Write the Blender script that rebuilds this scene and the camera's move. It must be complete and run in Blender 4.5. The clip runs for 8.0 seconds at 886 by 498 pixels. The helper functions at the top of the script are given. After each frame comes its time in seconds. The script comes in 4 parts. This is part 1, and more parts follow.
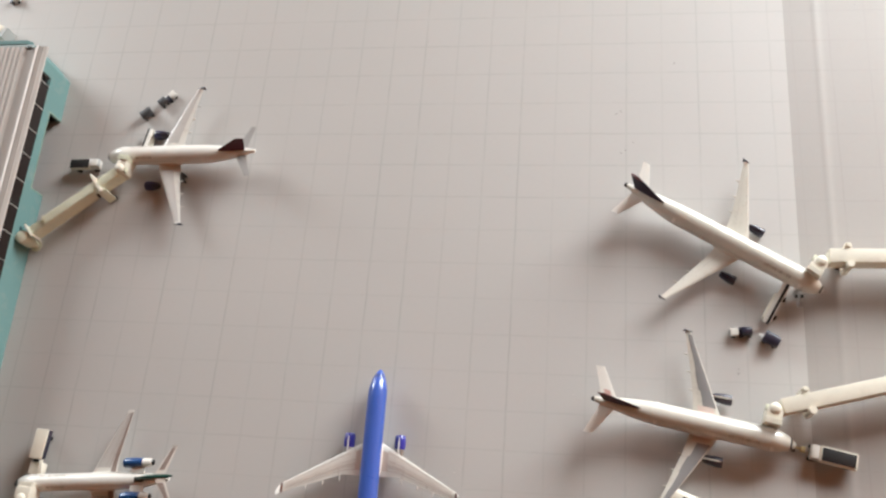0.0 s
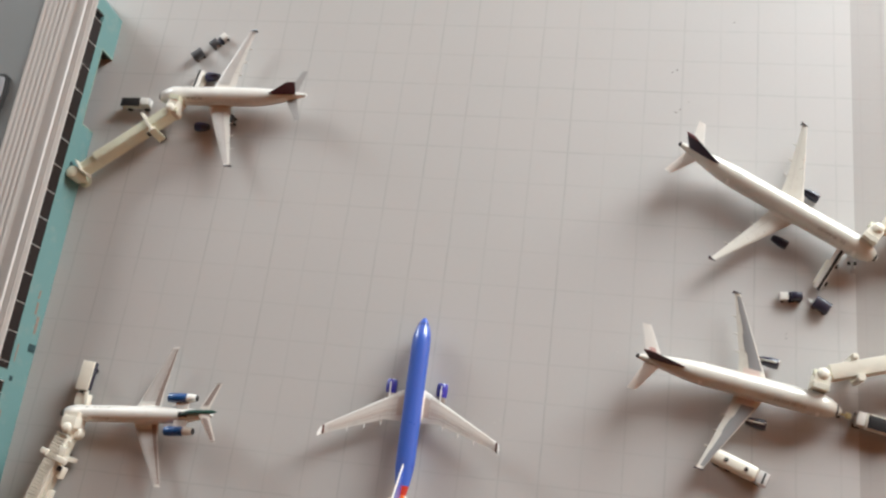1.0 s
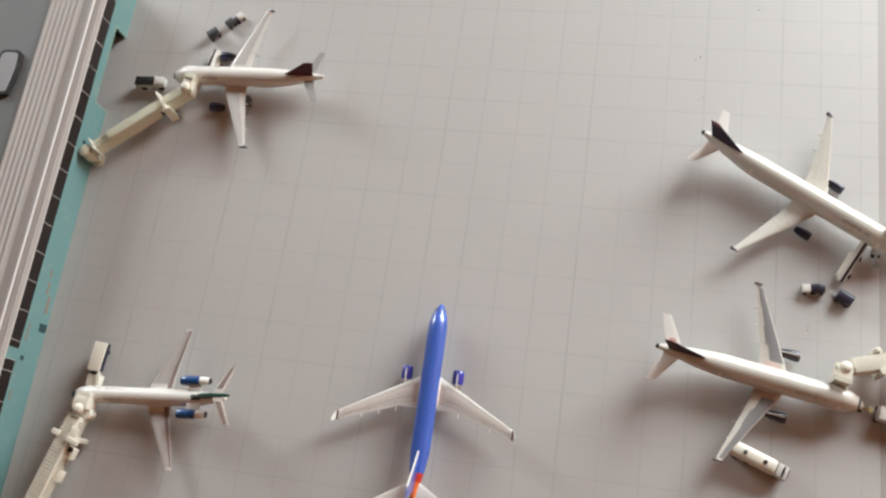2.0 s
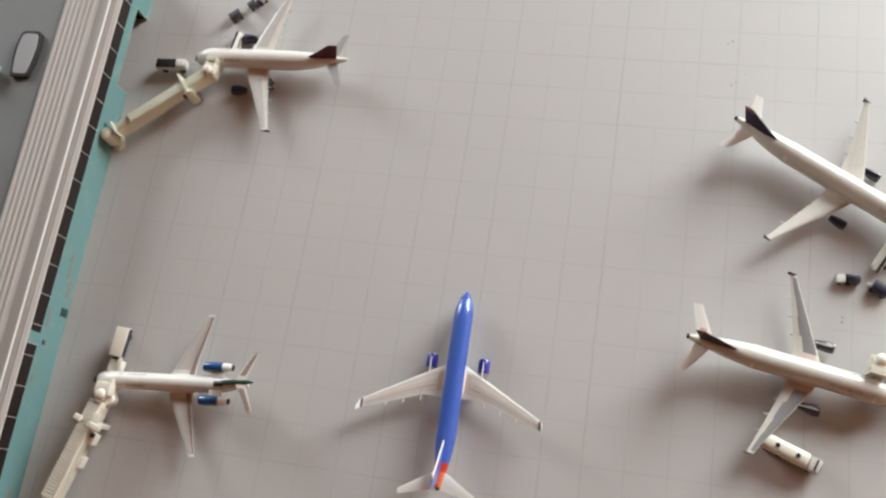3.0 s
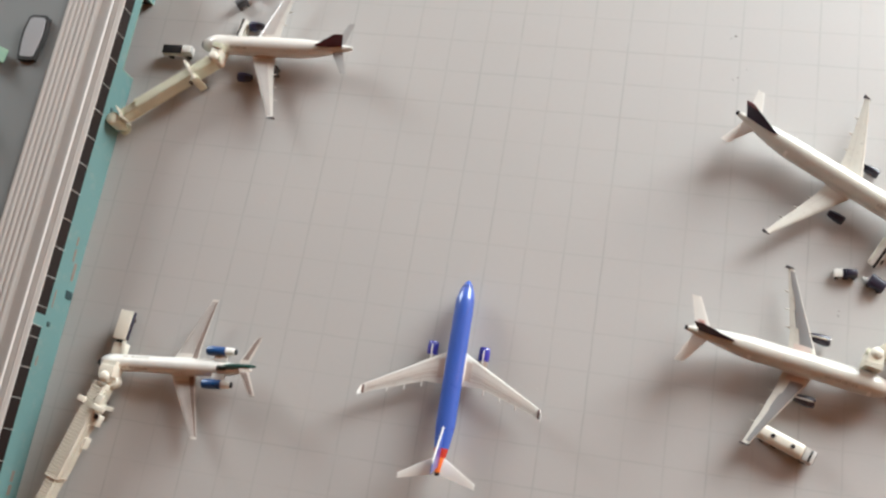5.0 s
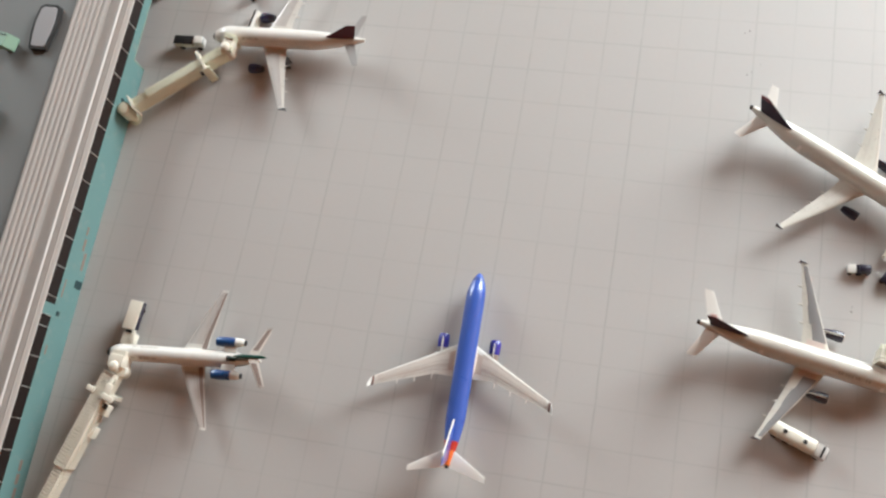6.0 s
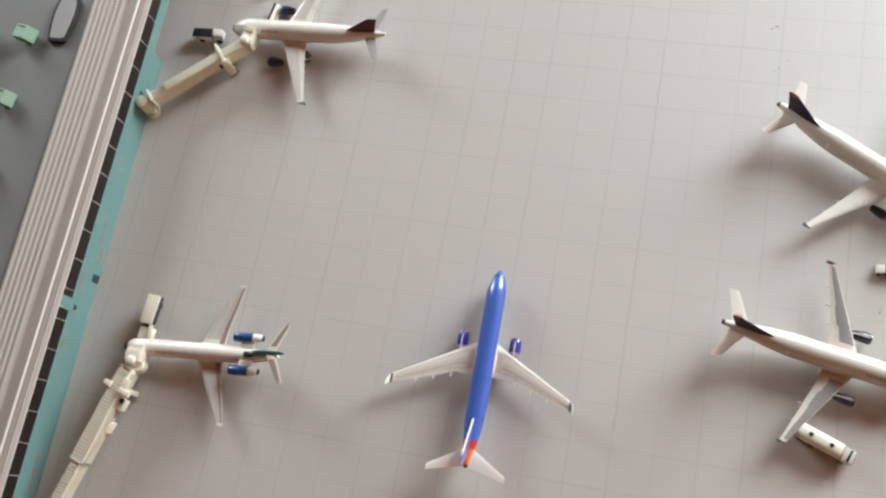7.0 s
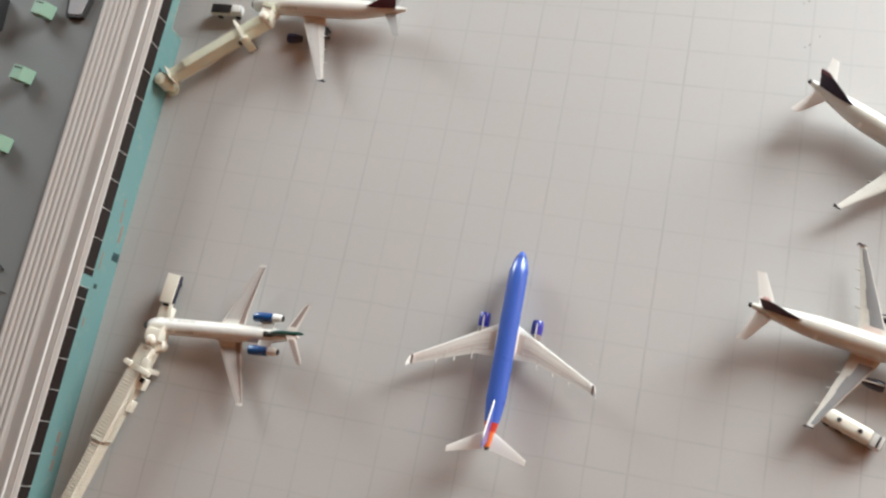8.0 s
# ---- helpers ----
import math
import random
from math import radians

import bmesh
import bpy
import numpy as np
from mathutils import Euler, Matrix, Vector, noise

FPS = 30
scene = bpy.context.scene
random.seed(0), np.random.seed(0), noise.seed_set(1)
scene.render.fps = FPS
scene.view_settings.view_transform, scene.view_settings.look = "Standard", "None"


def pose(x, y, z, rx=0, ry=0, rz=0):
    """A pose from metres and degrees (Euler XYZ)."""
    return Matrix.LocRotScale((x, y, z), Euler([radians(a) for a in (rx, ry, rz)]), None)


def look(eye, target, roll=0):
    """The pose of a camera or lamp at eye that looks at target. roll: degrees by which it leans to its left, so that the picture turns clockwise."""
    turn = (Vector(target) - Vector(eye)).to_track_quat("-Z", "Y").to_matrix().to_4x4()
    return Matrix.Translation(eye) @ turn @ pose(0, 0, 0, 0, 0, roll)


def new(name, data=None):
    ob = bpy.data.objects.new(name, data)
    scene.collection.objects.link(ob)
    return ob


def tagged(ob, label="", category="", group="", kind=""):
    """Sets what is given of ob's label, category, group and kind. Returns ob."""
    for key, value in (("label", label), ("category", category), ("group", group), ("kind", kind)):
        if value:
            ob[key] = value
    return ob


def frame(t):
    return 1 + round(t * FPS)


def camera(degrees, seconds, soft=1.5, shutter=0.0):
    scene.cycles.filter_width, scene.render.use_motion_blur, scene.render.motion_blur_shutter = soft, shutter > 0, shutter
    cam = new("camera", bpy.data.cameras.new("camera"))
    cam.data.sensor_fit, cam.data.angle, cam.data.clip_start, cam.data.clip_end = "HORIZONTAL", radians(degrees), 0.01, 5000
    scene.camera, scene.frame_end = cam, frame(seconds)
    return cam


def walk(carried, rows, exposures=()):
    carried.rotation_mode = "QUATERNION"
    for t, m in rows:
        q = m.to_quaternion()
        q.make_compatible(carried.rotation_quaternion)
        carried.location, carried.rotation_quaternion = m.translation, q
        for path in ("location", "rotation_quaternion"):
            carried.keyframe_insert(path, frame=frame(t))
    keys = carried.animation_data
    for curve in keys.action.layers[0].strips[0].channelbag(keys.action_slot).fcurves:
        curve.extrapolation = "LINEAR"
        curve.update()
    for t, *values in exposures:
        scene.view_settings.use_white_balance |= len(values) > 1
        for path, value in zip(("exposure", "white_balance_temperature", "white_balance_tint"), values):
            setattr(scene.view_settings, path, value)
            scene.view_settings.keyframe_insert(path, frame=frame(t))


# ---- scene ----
cam = camera(53.76, 8.0, soft=2.5)
ROWS = [
    (0.0, 0.07909, -0.12213, 0.44689, 21.264, 8.292, 4.414),
    (0.2, 0.07625, -0.12140, 0.44799, 20.353, 8.053, 4.970),
    (0.5, 0.07222, -0.12593, 0.44702, 19.992, 8.552, 6.019),
    (0.8, 0.06775, -0.13001, 0.44589, 19.786, 9.117, 6.910),
    (1.0, 0.06570, -0.13185, 0.44449, 19.619, 8.764, 7.333),
    (1.2, 0.06635, -0.13317, 0.44371, 19.459, 8.903, 7.925),
    (2.3, 0.05283, -0.13185, 0.43915, 18.629, 8.388, 8.236),
    (2.5, 0.05164, -0.13119, 0.43869, 18.358, 8.737, 8.149),
    (2.7, 0.04759, -0.13037, 0.43808, 18.293, 8.880, 8.536),
    (3.0, 0.04703, -0.13083, 0.43496, 18.108, 9.034, 8.886),
    (3.3, 0.04610, -0.12982, 0.43552, 17.989, 8.995, 9.141),
    (3.5, 0.04587, -0.13156, 0.43430, 17.795, 9.182, 9.202),
    (4.0, 0.04311, -0.13401, 0.43571, 17.901, 8.978, 9.667),
    (4.2, 0.04294, -0.13312, 0.43687, 17.645, 8.979, 9.753),
    (4.5, 0.04474, -0.13451, 0.43687, 17.744, 8.874, 9.804),
    (4.7, 0.04657, -0.13330, 0.43941, 17.618, 8.716, 9.686),
    (5.8, 0.04150, -0.13694, 0.43802, 17.744, 8.506, 10.046),
    (6.0, 0.04134, -0.13795, 0.43736, 17.759, 8.602, 10.227),
    (6.2, 0.04080, -0.13716, 0.43837, 17.570, 8.710, 10.232),
    (6.5, 0.03881, -0.13669, 0.43957, 17.648, 8.810, 10.313),
    (6.7, 0.03403, -0.13944, 0.43574, 17.929, 8.805, 10.571),
    (7.0, 0.03659, -0.13717, 0.43285, 17.642, 9.250, 10.956),
    (7.2, 0.03573, -0.13648, 0.43045, 17.304, 9.630, 11.223),
    (7.5, 0.03702, -0.13582, 0.42863, 16.790, 9.799, 11.615),
    (7.7, 0.03570, -0.13611, 0.42803, 16.678, 9.940, 11.513),
    (8.0, 0.03382, -0.13410, 0.42814, 16.196, 10.351, 11.529),
]
walk(cam, [(t, pose(x, y, z, rx, ry, rz)) for t, x, y, z, rx, ry, rz in ROWS],
     exposures=[(0.0, 0.0, 6700, 13), (0.5, -0.03, 6580, 11.5), (1.2, -0.05, 6550, 11), (3.0, -0.05, 6500, 10.5), (4.0, 0.05, 6520, 10.5), (6.0, 0.07, 6500, 10), (8.0, 0.14, 6450, 9)])

# ---- light: a wide north window, a small west window, a warm room that bounces their light ----
U = 0.02  # metres in one square of the printed apron grid
scene.view_settings.exposure = 0.0
world = bpy.data.worlds.new("sky")
scene.world = world
world.use_nodes = True
wn = world.node_tree.nodes
sky = wn.new("ShaderNodeTexSky")
sky.sky_type, sky.sun_disc = "NISHITA", False
sky.sun_elevation, sky.sun_rotation = radians(25), radians(-30)
wn["Background"].inputs["Strength"].default_value = 0.1
world.node_tree.links.new(sky.outputs["Color"], wn["Background"].inputs["Color"])

WEST_X, EAST_X, ROOM_Y0, ROOM_Y1, ROOM_Z = -1.1, 1.95, -1.7, 1.06, 2.3
NORTH_WINDOW = (0.40, 1.74, 0.14, 0.90)  # x0, x1, z0, z1
WEST_WINDOW = (0.52, 1.03, 0.14, 0.76)  # y0, y1, z0, z1
NORTH_WATTS, WEST_WATTS = 79.0, 16.0


def window_light(eye, target, width, height, watts):
    lamp = bpy.data.lights.new("window_light", "AREA")
    lamp.shape, lamp.size, lamp.size_y, lamp.energy = "RECTANGLE", width, height, watts
    lamp.color = (0.878, 0.957, 0.972)
    new("window_light", lamp).matrix_world = look(eye, target)


x0, x1, z0, z1 = NORTH_WINDOW
window_light(((x0 + x1) / 2, ROOM_Y1 + 0.03, (z0 + z1) / 2), ((x0 + x1) / 2 + 0.2, 0.0, 0.2), x1 - x0, z1 - z0, NORTH_WATTS)
x0, x1, z0, z1 = WEST_WINDOW
window_light((WEST_X - 0.03, (x0 + x1) / 2, (z0 + z1) / 2), (0.0, (x0 + x1) / 2 - 0.5, 0.2), x1 - x0, z1 - z0, WEST_WATTS)


# ---- materials ----
def nodes_of(name):
    m = bpy.data.materials.new(name)
    m.use_nodes = True
    nt = m.node_tree
    return m, nt, nt.nodes["Principled BSDF"]


def noise_node(nt, coord, scale, detail=4.0, rough=0.55):
    n = nt.nodes.new("ShaderNodeTexNoise")
    n.inputs["Scale"].default_value, n.inputs["Detail"].default_value = scale, detail
    n.inputs["Roughness"].default_value = rough
    nt.links.new(coord, n.inputs["Vector"])
    return n.outputs["Fac"]


def math_node(nt, op, a, b=None, c=None):
    n = nt.nodes.new("ShaderNodeMath")
    n.operation = op
    for k, v in enumerate((a, b, c)):
        if v is None:
            continue
        if isinstance(v, (int, float)):
            n.inputs[k].default_value = v
        else:
            nt.links.new(v, n.inputs[k])
    return n.outputs[0]


def mix_node(nt, fac, a, b):
    n = nt.nodes.new("ShaderNodeMix")
    n.data_type = "RGBA"
    for key, v in ((0, fac), (6, a), (7, b)):
        if isinstance(v, (int, float)):
            n.inputs[key].default_value = v
        elif isinstance(v, tuple):
            n.inputs[key].default_value = (*v, 1.0)
        else:
            nt.links.new(v, n.inputs[key])
    return n.outputs[2]


def paint(name, colour, rough=0.45, metal=0.0, vary=0.12, grain=900.0, big=70.0, bump=0.0, dirt=None, dirty=0.25, coat=0.0, spec=0.5):
    """Painted or moulded surface: fine grain, broad blotches, optional grime in patches."""
    m, nt, p = nodes_of(name)
    coord = nt.nodes.new("ShaderNodeTexCoord").outputs["Object"]
    fine, broad = noise_node(nt, coord, grain, 3.0), noise_node(nt, coord, big, 5.0, 0.65)
    dark = tuple(c * (1 - vary) for c in colour)
    pale = tuple(min(1.0, c * (1 + vary * 0.6)) for c in colour)
    col = mix_node(nt, math_node(nt, "ADD", math_node(nt, "MULTIPLY", fine, 0.4), math_node(nt, "MULTIPLY", broad, 0.6)), dark, pale)
    if dirt:
        mask = math_node(nt, "MULTIPLY", math_node(nt, "SMOOTH_MIN", math_node(nt, "MULTIPLY", math_node(nt, "MAXIMUM", math_node(nt, "SUBTRACT", noise_node(nt, coord, big * 2.3, 6.0, 0.7), 0.52), 0.0), 6.0), 1.0, 0.1), dirty)
        col = mix_node(nt, mask, col, dirt)
    nt.links.new(col, p.inputs["Base Color"])
    nt.links.new(math_node(nt, "MULTIPLY_ADD", broad, 0.25, rough - 0.12), p.inputs["Roughness"])
    p.inputs["Metallic"].default_value = metal
    p.inputs["Specular IOR Level"].default_value = spec
    p.inputs["Coat Weight"].default_value = coat
    p.inputs["Coat Roughness"].default_value = 0.12
    if bump:
        b = nt.nodes.new("ShaderNodeBump")
        b.inputs["Strength"].default_value, b.inputs["Distance"].default_value = bump, 0.0003
        nt.links.new(fine, b.inputs["Height"])
        nt.links.new(b.outputs["Normal"], p.inputs["Normal"])
    return m


def apron(name, colour, line_strength, x_off=0.0):
    """Printed apron sheet: pale concrete with a ruled grid whose lines fade and break."""
    m, nt, p = nodes_of(name)
    coord = nt.nodes.new("ShaderNodeTexCoord").outputs["Object"]
    sep = nt.nodes.new("ShaderNodeSeparateXYZ")
    nt.links.new(coord, sep.inputs[0])
    wob = noise_node(nt, coord, 60.0, 2.0)
    lines = []
    for axis, off in ((0, x_off), (1, 0.0)):
        v = math_node(nt, "MULTIPLY_ADD", sep.outputs[axis], 1 / U, 1000.5 + off)
        v = math_node(nt, "ADD", v, math_node(nt, "MULTIPLY", math_node(nt, "SUBTRACT", wob, 0.5), 0.05))
        d = math_node(nt, "ABSOLUTE", math_node(nt, "SUBTRACT", math_node(nt, "FRACT", v), 0.5))
        pick = nt.nodes.new("ShaderNodeTexWhiteNoise")
        pick.noise_dimensions = "1D"
        nt.links.new(math_node(nt, "MULTIPLY_ADD", math_node(nt, "FLOOR", v), 1.37, axis * 31.7), pick.inputs["W"])
        strong = math_node(nt, "MULTIPLY_ADD", pick.outputs["Value"], 0.9 - 0.2 * axis, 0.5 - 0.1 * axis)
        lines.append(math_node(nt, "MULTIPLY", strong, math_node(nt, "SUBTRACT", 1.0, math_node(nt, "MINIMUM", math_node(nt, "MULTIPLY", d, 1 / 0.035), 1.0))))
    line = math_node(nt, "MAXIMUM", lines[0], lines[1])
    fade = math_node(nt, "MULTIPLY_ADD", noise_node(nt, coord, 38.0, 5.0, 0.7), 3.4, -0.95)
    fade = math_node(nt, "MINIMUM", math_node(nt, "MAXIMUM", fade, 0.1), 1.0)
    broad = noise_node(nt, coord, 9.0, 6.0, 0.6)
    fine = noise_node(nt, coord, 420.0, 4.0, 0.6)
    col = mix_node(nt, broad, tuple(c * 0.93 for c in colour), tuple(min(1, c * 1.05) for c in colour))
    col = mix_node(nt, math_node(nt, "MULTIPLY", fine, 0.16), col, tuple(c * 0.72 for c in colour))
    tint = noise_node(nt, coord, 5.0, 4.0, 0.6)
    col = mix_node(nt, math_node(nt, "MULTIPLY", tint, 0.35), col, (colour[0] * 1.03, colour[1] * 0.98, colour[2] * 0.97))
    specks = math_node(nt, "MULTIPLY", math_node(nt, "GREATER_THAN", noise_node(nt, coord, 150.0, 2.0), 0.79), 0.25)
    col = mix_node(nt, specks, col, tuple(c * 0.45 for c in colour))
    col = mix_node(nt, math_node(nt, "MULTIPLY", math_node(nt, "MULTIPLY", line, fade), line_strength), col, tuple(c * 0.4 for c in colour))
    nt.links.new(col, p.inputs["Base Color"])
    p.inputs["Roughness"].default_value = 0.55
    b = nt.nodes.new("ShaderNodeBump")
    b.inputs["Strength"].default_value, b.inputs["Distance"].default_value = 0.15, 0.0002
    nt.links.new(fine, b.inputs["Height"])
    nt.links.new(b.outputs["Normal"], p.inputs["Normal"])
    return m


APRON = apron("apron_print", (0.47, 0.456, 0.44), 0.25)
APRON_SIDE = apron("apron_print_side", (0.365, 0.342, 0.322), 0.12, 0.35)
PLASTER = paint("plaster", (0.355, 0.166, 0.080), 0.9, vary=0.05, grain=60, big=3)
WEST_BOUNCE_CUT = paint("west_wall_bounce_cut", (0.12, 0.10, 0.09), 0.9, vary=0.05, grain=60, big=3)
FLOORING = paint("warm_floorboards", (0.44, 0.245, 0.135), 0.6, vary=0.2, grain=40, big=4)
# creamier white, darkened to offset the strong light on the right-hand models
DIMMED_WHITE = paint("dimmed_cream_enamel", (0.60, 0.575, 0.515), 0.30, vary=0.08, coat=0.35, dirt=(0.42, 0.36, 0.28), dirty=0.3)
STAB_WHITE = paint("stabilizer_white", (0.76, 0.725, 0.675), 0.4, vary=0.08, dirt=(0.5, 0.42, 0.36), dirty=0.2)
ENGINE_NAVY = paint("engine_navy", (0.018, 0.018, 0.075), 0.38, coat=0.3)
FIN_NAVY = paint("fin_blue_black", (0.024, 0.013, 0.032), 0.55, spec=0.3)
# brighter copy of the white, standing in for light missing on the stabilizers
LIT_WHITE = paint("lit_white_enamel", (0.86, 0.84, 0.79), 0.4, vary=0.05)
WHITE = paint("white_enamel", (0.71, 0.69, 0.645), 0.32, vary=0.06, coat=0.3, dirt=(0.5, 0.42, 0.36), dirty=0.2)
WING_WHITE = paint("wing_grey_white", (0.70, 0.655, 0.60), 0.5, vary=0.12, big=110, dirt=(0.40, 0.33, 0.28), dirty=0.5)
WING_GREY = paint("wing_panel_grey", (0.225, 0.218, 0.218), 0.5, vary=0.12)
PINK_DEEP = paint("stabilizer_root_pink", (0.60, 0.36, 0.32), 0.5)
PINK = paint("wing_root_pink", (0.62, 0.51, 0.46), 0.5)
BLUE = paint("body_blue", (0.045, 0.11, 0.44), 0.30, vary=0.1, coat=0.5)
ENGINE_BLUE = paint("engine_violet_blue", (0.03, 0.03, 0.30), 0.3, coat=0.4)
COCKPIT_BLUE = paint("cockpit_glass_blue", (0.06, 0.10, 0.30), 0.15, coat=0.8)
TEAL_BLUE = paint("engine_royal_blue", (0.008, 0.062, 0.20), 0.28, coat=0.5)
# light grey panel tone that puts the away-tilted wing's shade into colour
PANEL_SHADED = paint("wing_panel_shade_grey", (0.52, 0.49, 0.465), 0.5, vary=0.14, big=120)
PANEL_TAN = paint("wing_panel_tan", (0.56, 0.47, 0.42), 0.5, vary=0.14, big=120)
PANEL_PALE = paint("wing_panel_pale", (0.65, 0.60, 0.55), 0.5, vary=0.14, big=120)
SEAM_SOFT = paint("panel_seam_soft", (0.52, 0.47, 0.43), 0.6)
TITLE = paint("title_grey", (0.42, 0.39, 0.34), 0.5)
CABIN_GLASS = paint("cabin_glass_grey", (0.50, 0.46, 0.43), 0.4)
SEAM_PALE = paint("panel_seam_pale", (0.50, 0.47, 0.43), 0.6)
SEAM = paint("panel_seam", (0.26, 0.21, 0.19), 0.6)
RED = paint("tail_red", (0.50, 0.035, 0.02), 0.4)
ORANGE = paint("tail_orange", (0.75, 0.16, 0.03), 0.4)
NAVY = paint("navy_enamel", (0.017, 0.015, 0.034), 0.38, coat=0.3)
MAROON = paint("tail_dark_maroon", (0.075, 0.008, 0.014), 0.6, spec=0.3)
TAIL_NAVY = paint("tail_dark_navy", (0.035, 0.010, 0.015), 0.6, spec=0.3)
GREEN_TAIL = paint("tail_dark_green", (0.008, 0.06, 0.045), 0.4, coat=0.2)
DOOR_PALE = paint("cabin_door_pale", (0.76, 0.72, 0.67), 0.4)
BLUE_DOOR = paint("cabin_door_blue", (0.035, 0.08, 0.40), 0.36, coat=0.4)
STAB_GREY = paint("stabilizer_grey", (0.35, 0.335, 0.325), 0.5, vary=0.12)
ROSE = paint("tail_rose", (0.17, 0.034, 0.052), 0.55)
CHIP = paint("pale_chip", (0.52, 0.50, 0.475), 0.7)
FLAP_TAN = paint("flap_tan", (0.29, 0.225, 0.20), 0.5, vary=0.2, big=160)
CRUMB = paint("dirt_grey", (0.24, 0.215, 0.205), 0.9)
BLACK = paint("black_plastic", (0.012, 0.011, 0.012), 0.5, vary=0.2)
CART_GREY = paint("cart_dark_grey", (0.05, 0.05, 0.055), 0.5, vary=0.2)
RUBBER = paint("tyre_rubber", (0.015, 0.015, 0.015), 0.8)
METAL = paint("bare_metal", (0.55, 0.53, 0.5), 0.35, metal=0.8)
CREAM = paint("cream_plastic", (0.71, 0.71, 0.56), 0.45, vary=0.06, dirt=(0.45, 0.38, 0.25), dirty=0.2)
WARM_WHITE = paint("warm_white_plastic", (0.72, 0.68, 0.58), 0.45, vary=0.06, dirt=(0.45, 0.4, 0.32), dirty=0.2)
TEAL = paint("teal_card", (0.122, 0.238, 0.234), 0.75, vary=0.1, big=40, dirt=(0.36, 0.33, 0.28), dirty=0.2)
ROOF_WHITE = paint("roof_grey_white", (0.46, 0.43, 0.403), 0.72, spec=0.3, vary=0.1, big=50, dirt=(0.45, 0.4, 0.36), dirty=0.3)
DECK_GREY = paint("roof_deck_grey", (0.165, 0.172, 0.170), 0.7, vary=0.12, big=25)
PAD_GREY = paint("skylight_grey", (0.32, 0.32, 0.33), 0.75, vary=0.12, spec=0.25)
CAB_GREY = paint("cab_pale_grey", (0.50, 0.50, 0.49), 0.45)
TANK_CAB = paint("tanker_cab_grey", (0.60, 0.585, 0.56), 0.45)
MULLION_GREY = paint("mullion_grey", (0.55, 0.53, 0.50), 0.5)
RIB_SHEEN = paint("rib_sheen_white", (0.60, 0.58, 0.555), 0.55)
PARAPET = paint("parapet_blue_grey", (0.34, 0.40, 0.40), 0.7)
PANEL_LINE = paint("wing_line_tan", (0.40, 0.32, 0.28), 0.6)
MINT = paint("mint_green_plastic", (0.23, 0.385, 0.285), 0.5, vary=0.08)
WINDOW_DARK = paint("window_dark_brown", (0.018, 0.012, 0.011), 0.4, vary=0.3, big=90, spec=0.25)
FADED_PRINT = paint("faded_red_print", (0.26, 0.18, 0.145), 0.8, vary=0.4, big=300)
DOOR_DARK = paint("door_dark_teal", (0.02, 0.05, 0.055), 0.5)


# ---- mesh helpers, all in grid squares ----
def rows_loft(bm, rings, closed=True, caps=True):
    """Skin a list of rings of points; gives the faces made."""
    made, vs = [], [[bm.verts.new(p) for p in ring] for ring in rings]
    n = len(rings[0])
    for a, b in zip(vs, vs[1:]):
        for k in range(n if closed else n - 1):
            made.append(bm.faces.new((a[k], a[(k + 1) % n], b[(k + 1) % n], b[k])))
    if caps and closed:
        made.append(bm.faces.new(list(reversed(vs[0]))))
        made.append(bm.faces.new(vs[-1]))
    return made


def block(bm, centre, size, turn=0.0, bevel=0.0, taper=0.0):
    """A box, turned about z (degrees), its edges rounded; taper narrows the top."""
    made = bmesh.ops.create_cube(bm, size=1.0)["verts"]
    for v in made:
        k = 1 - taper if v.co.z > 0 else 1
        v.co = Vector((v.co.x * size[0] * k, v.co.y * size[1] * k, v.co.z * size[2]))
    if bevel:
        edges = list({e for v in made for e in v.link_edges})
        made = bmesh.ops.bevel(bm, geom=edges, offset=bevel, segments=2, affect="EDGES", profile=0.6)["verts"]
    m = pose(*centre, 0, 0, turn)
    seen, stack = set(made), list(made)
    while stack:
        for e in stack.pop().link_edges:
            for w in e.verts:
                if w not in seen:
                    seen.add(w)
                    stack.append(w)
    for v in seen:
        v.co = m @ v.co


def tube(bm, a, b, ra, rb=None, seg=14, caps=True):
    """A straight round bar from a to b."""
    a, b = Vector(a), Vector(b)
    rb = ra if rb is None else rb
    q = (b - a).to_track_quat("Z", "Y")
    ring = lambda c, r: [c + q @ Vector((r * math.cos(k * math.tau / seg), r * math.sin(k * math.tau / seg), 0)) for k in range(seg)]
    rows_loft(bm, [ring(a, ra), ring(b, rb)], caps=caps)


def part(name, bm, material, parent=None, label="", smooth=35.0):
    """Link a bmesh, given in grid squares, as one mesh object under a thing or a part."""
    for v in bm.verts:
        v.co *= U
    bmesh.ops.recalc_face_normals(bm, faces=bm.faces)
    me = bpy.data.meshes.new(name)
    bm.to_mesh(me)
    bm.free()
    for m in material if isinstance(material, (list, tuple)) else [material]:
        me.materials.append(m)
    if smooth:
        for f in me.polygons:
            f.use_smooth = True
        me.set_sharp_from_angle(angle=radians(smooth))
    ob = new(name, me)
    ob.parent = parent
    if label:
        ob["label"] = label
    return ob


def thing(name, x, y, heading, label, category, group="", z=0.0, kind=""):
    """An empty at a thing's base; its parts look along local +y, which is turned to the heading."""
    ob = new(name)
    ob.empty_display_size = 0.01
    ob.matrix_world = pose(x * U, y * U, z * U, 0, 0, heading - 90)
    return tagged(ob, label, category, group, kind)


def B():
    return bmesh.new()


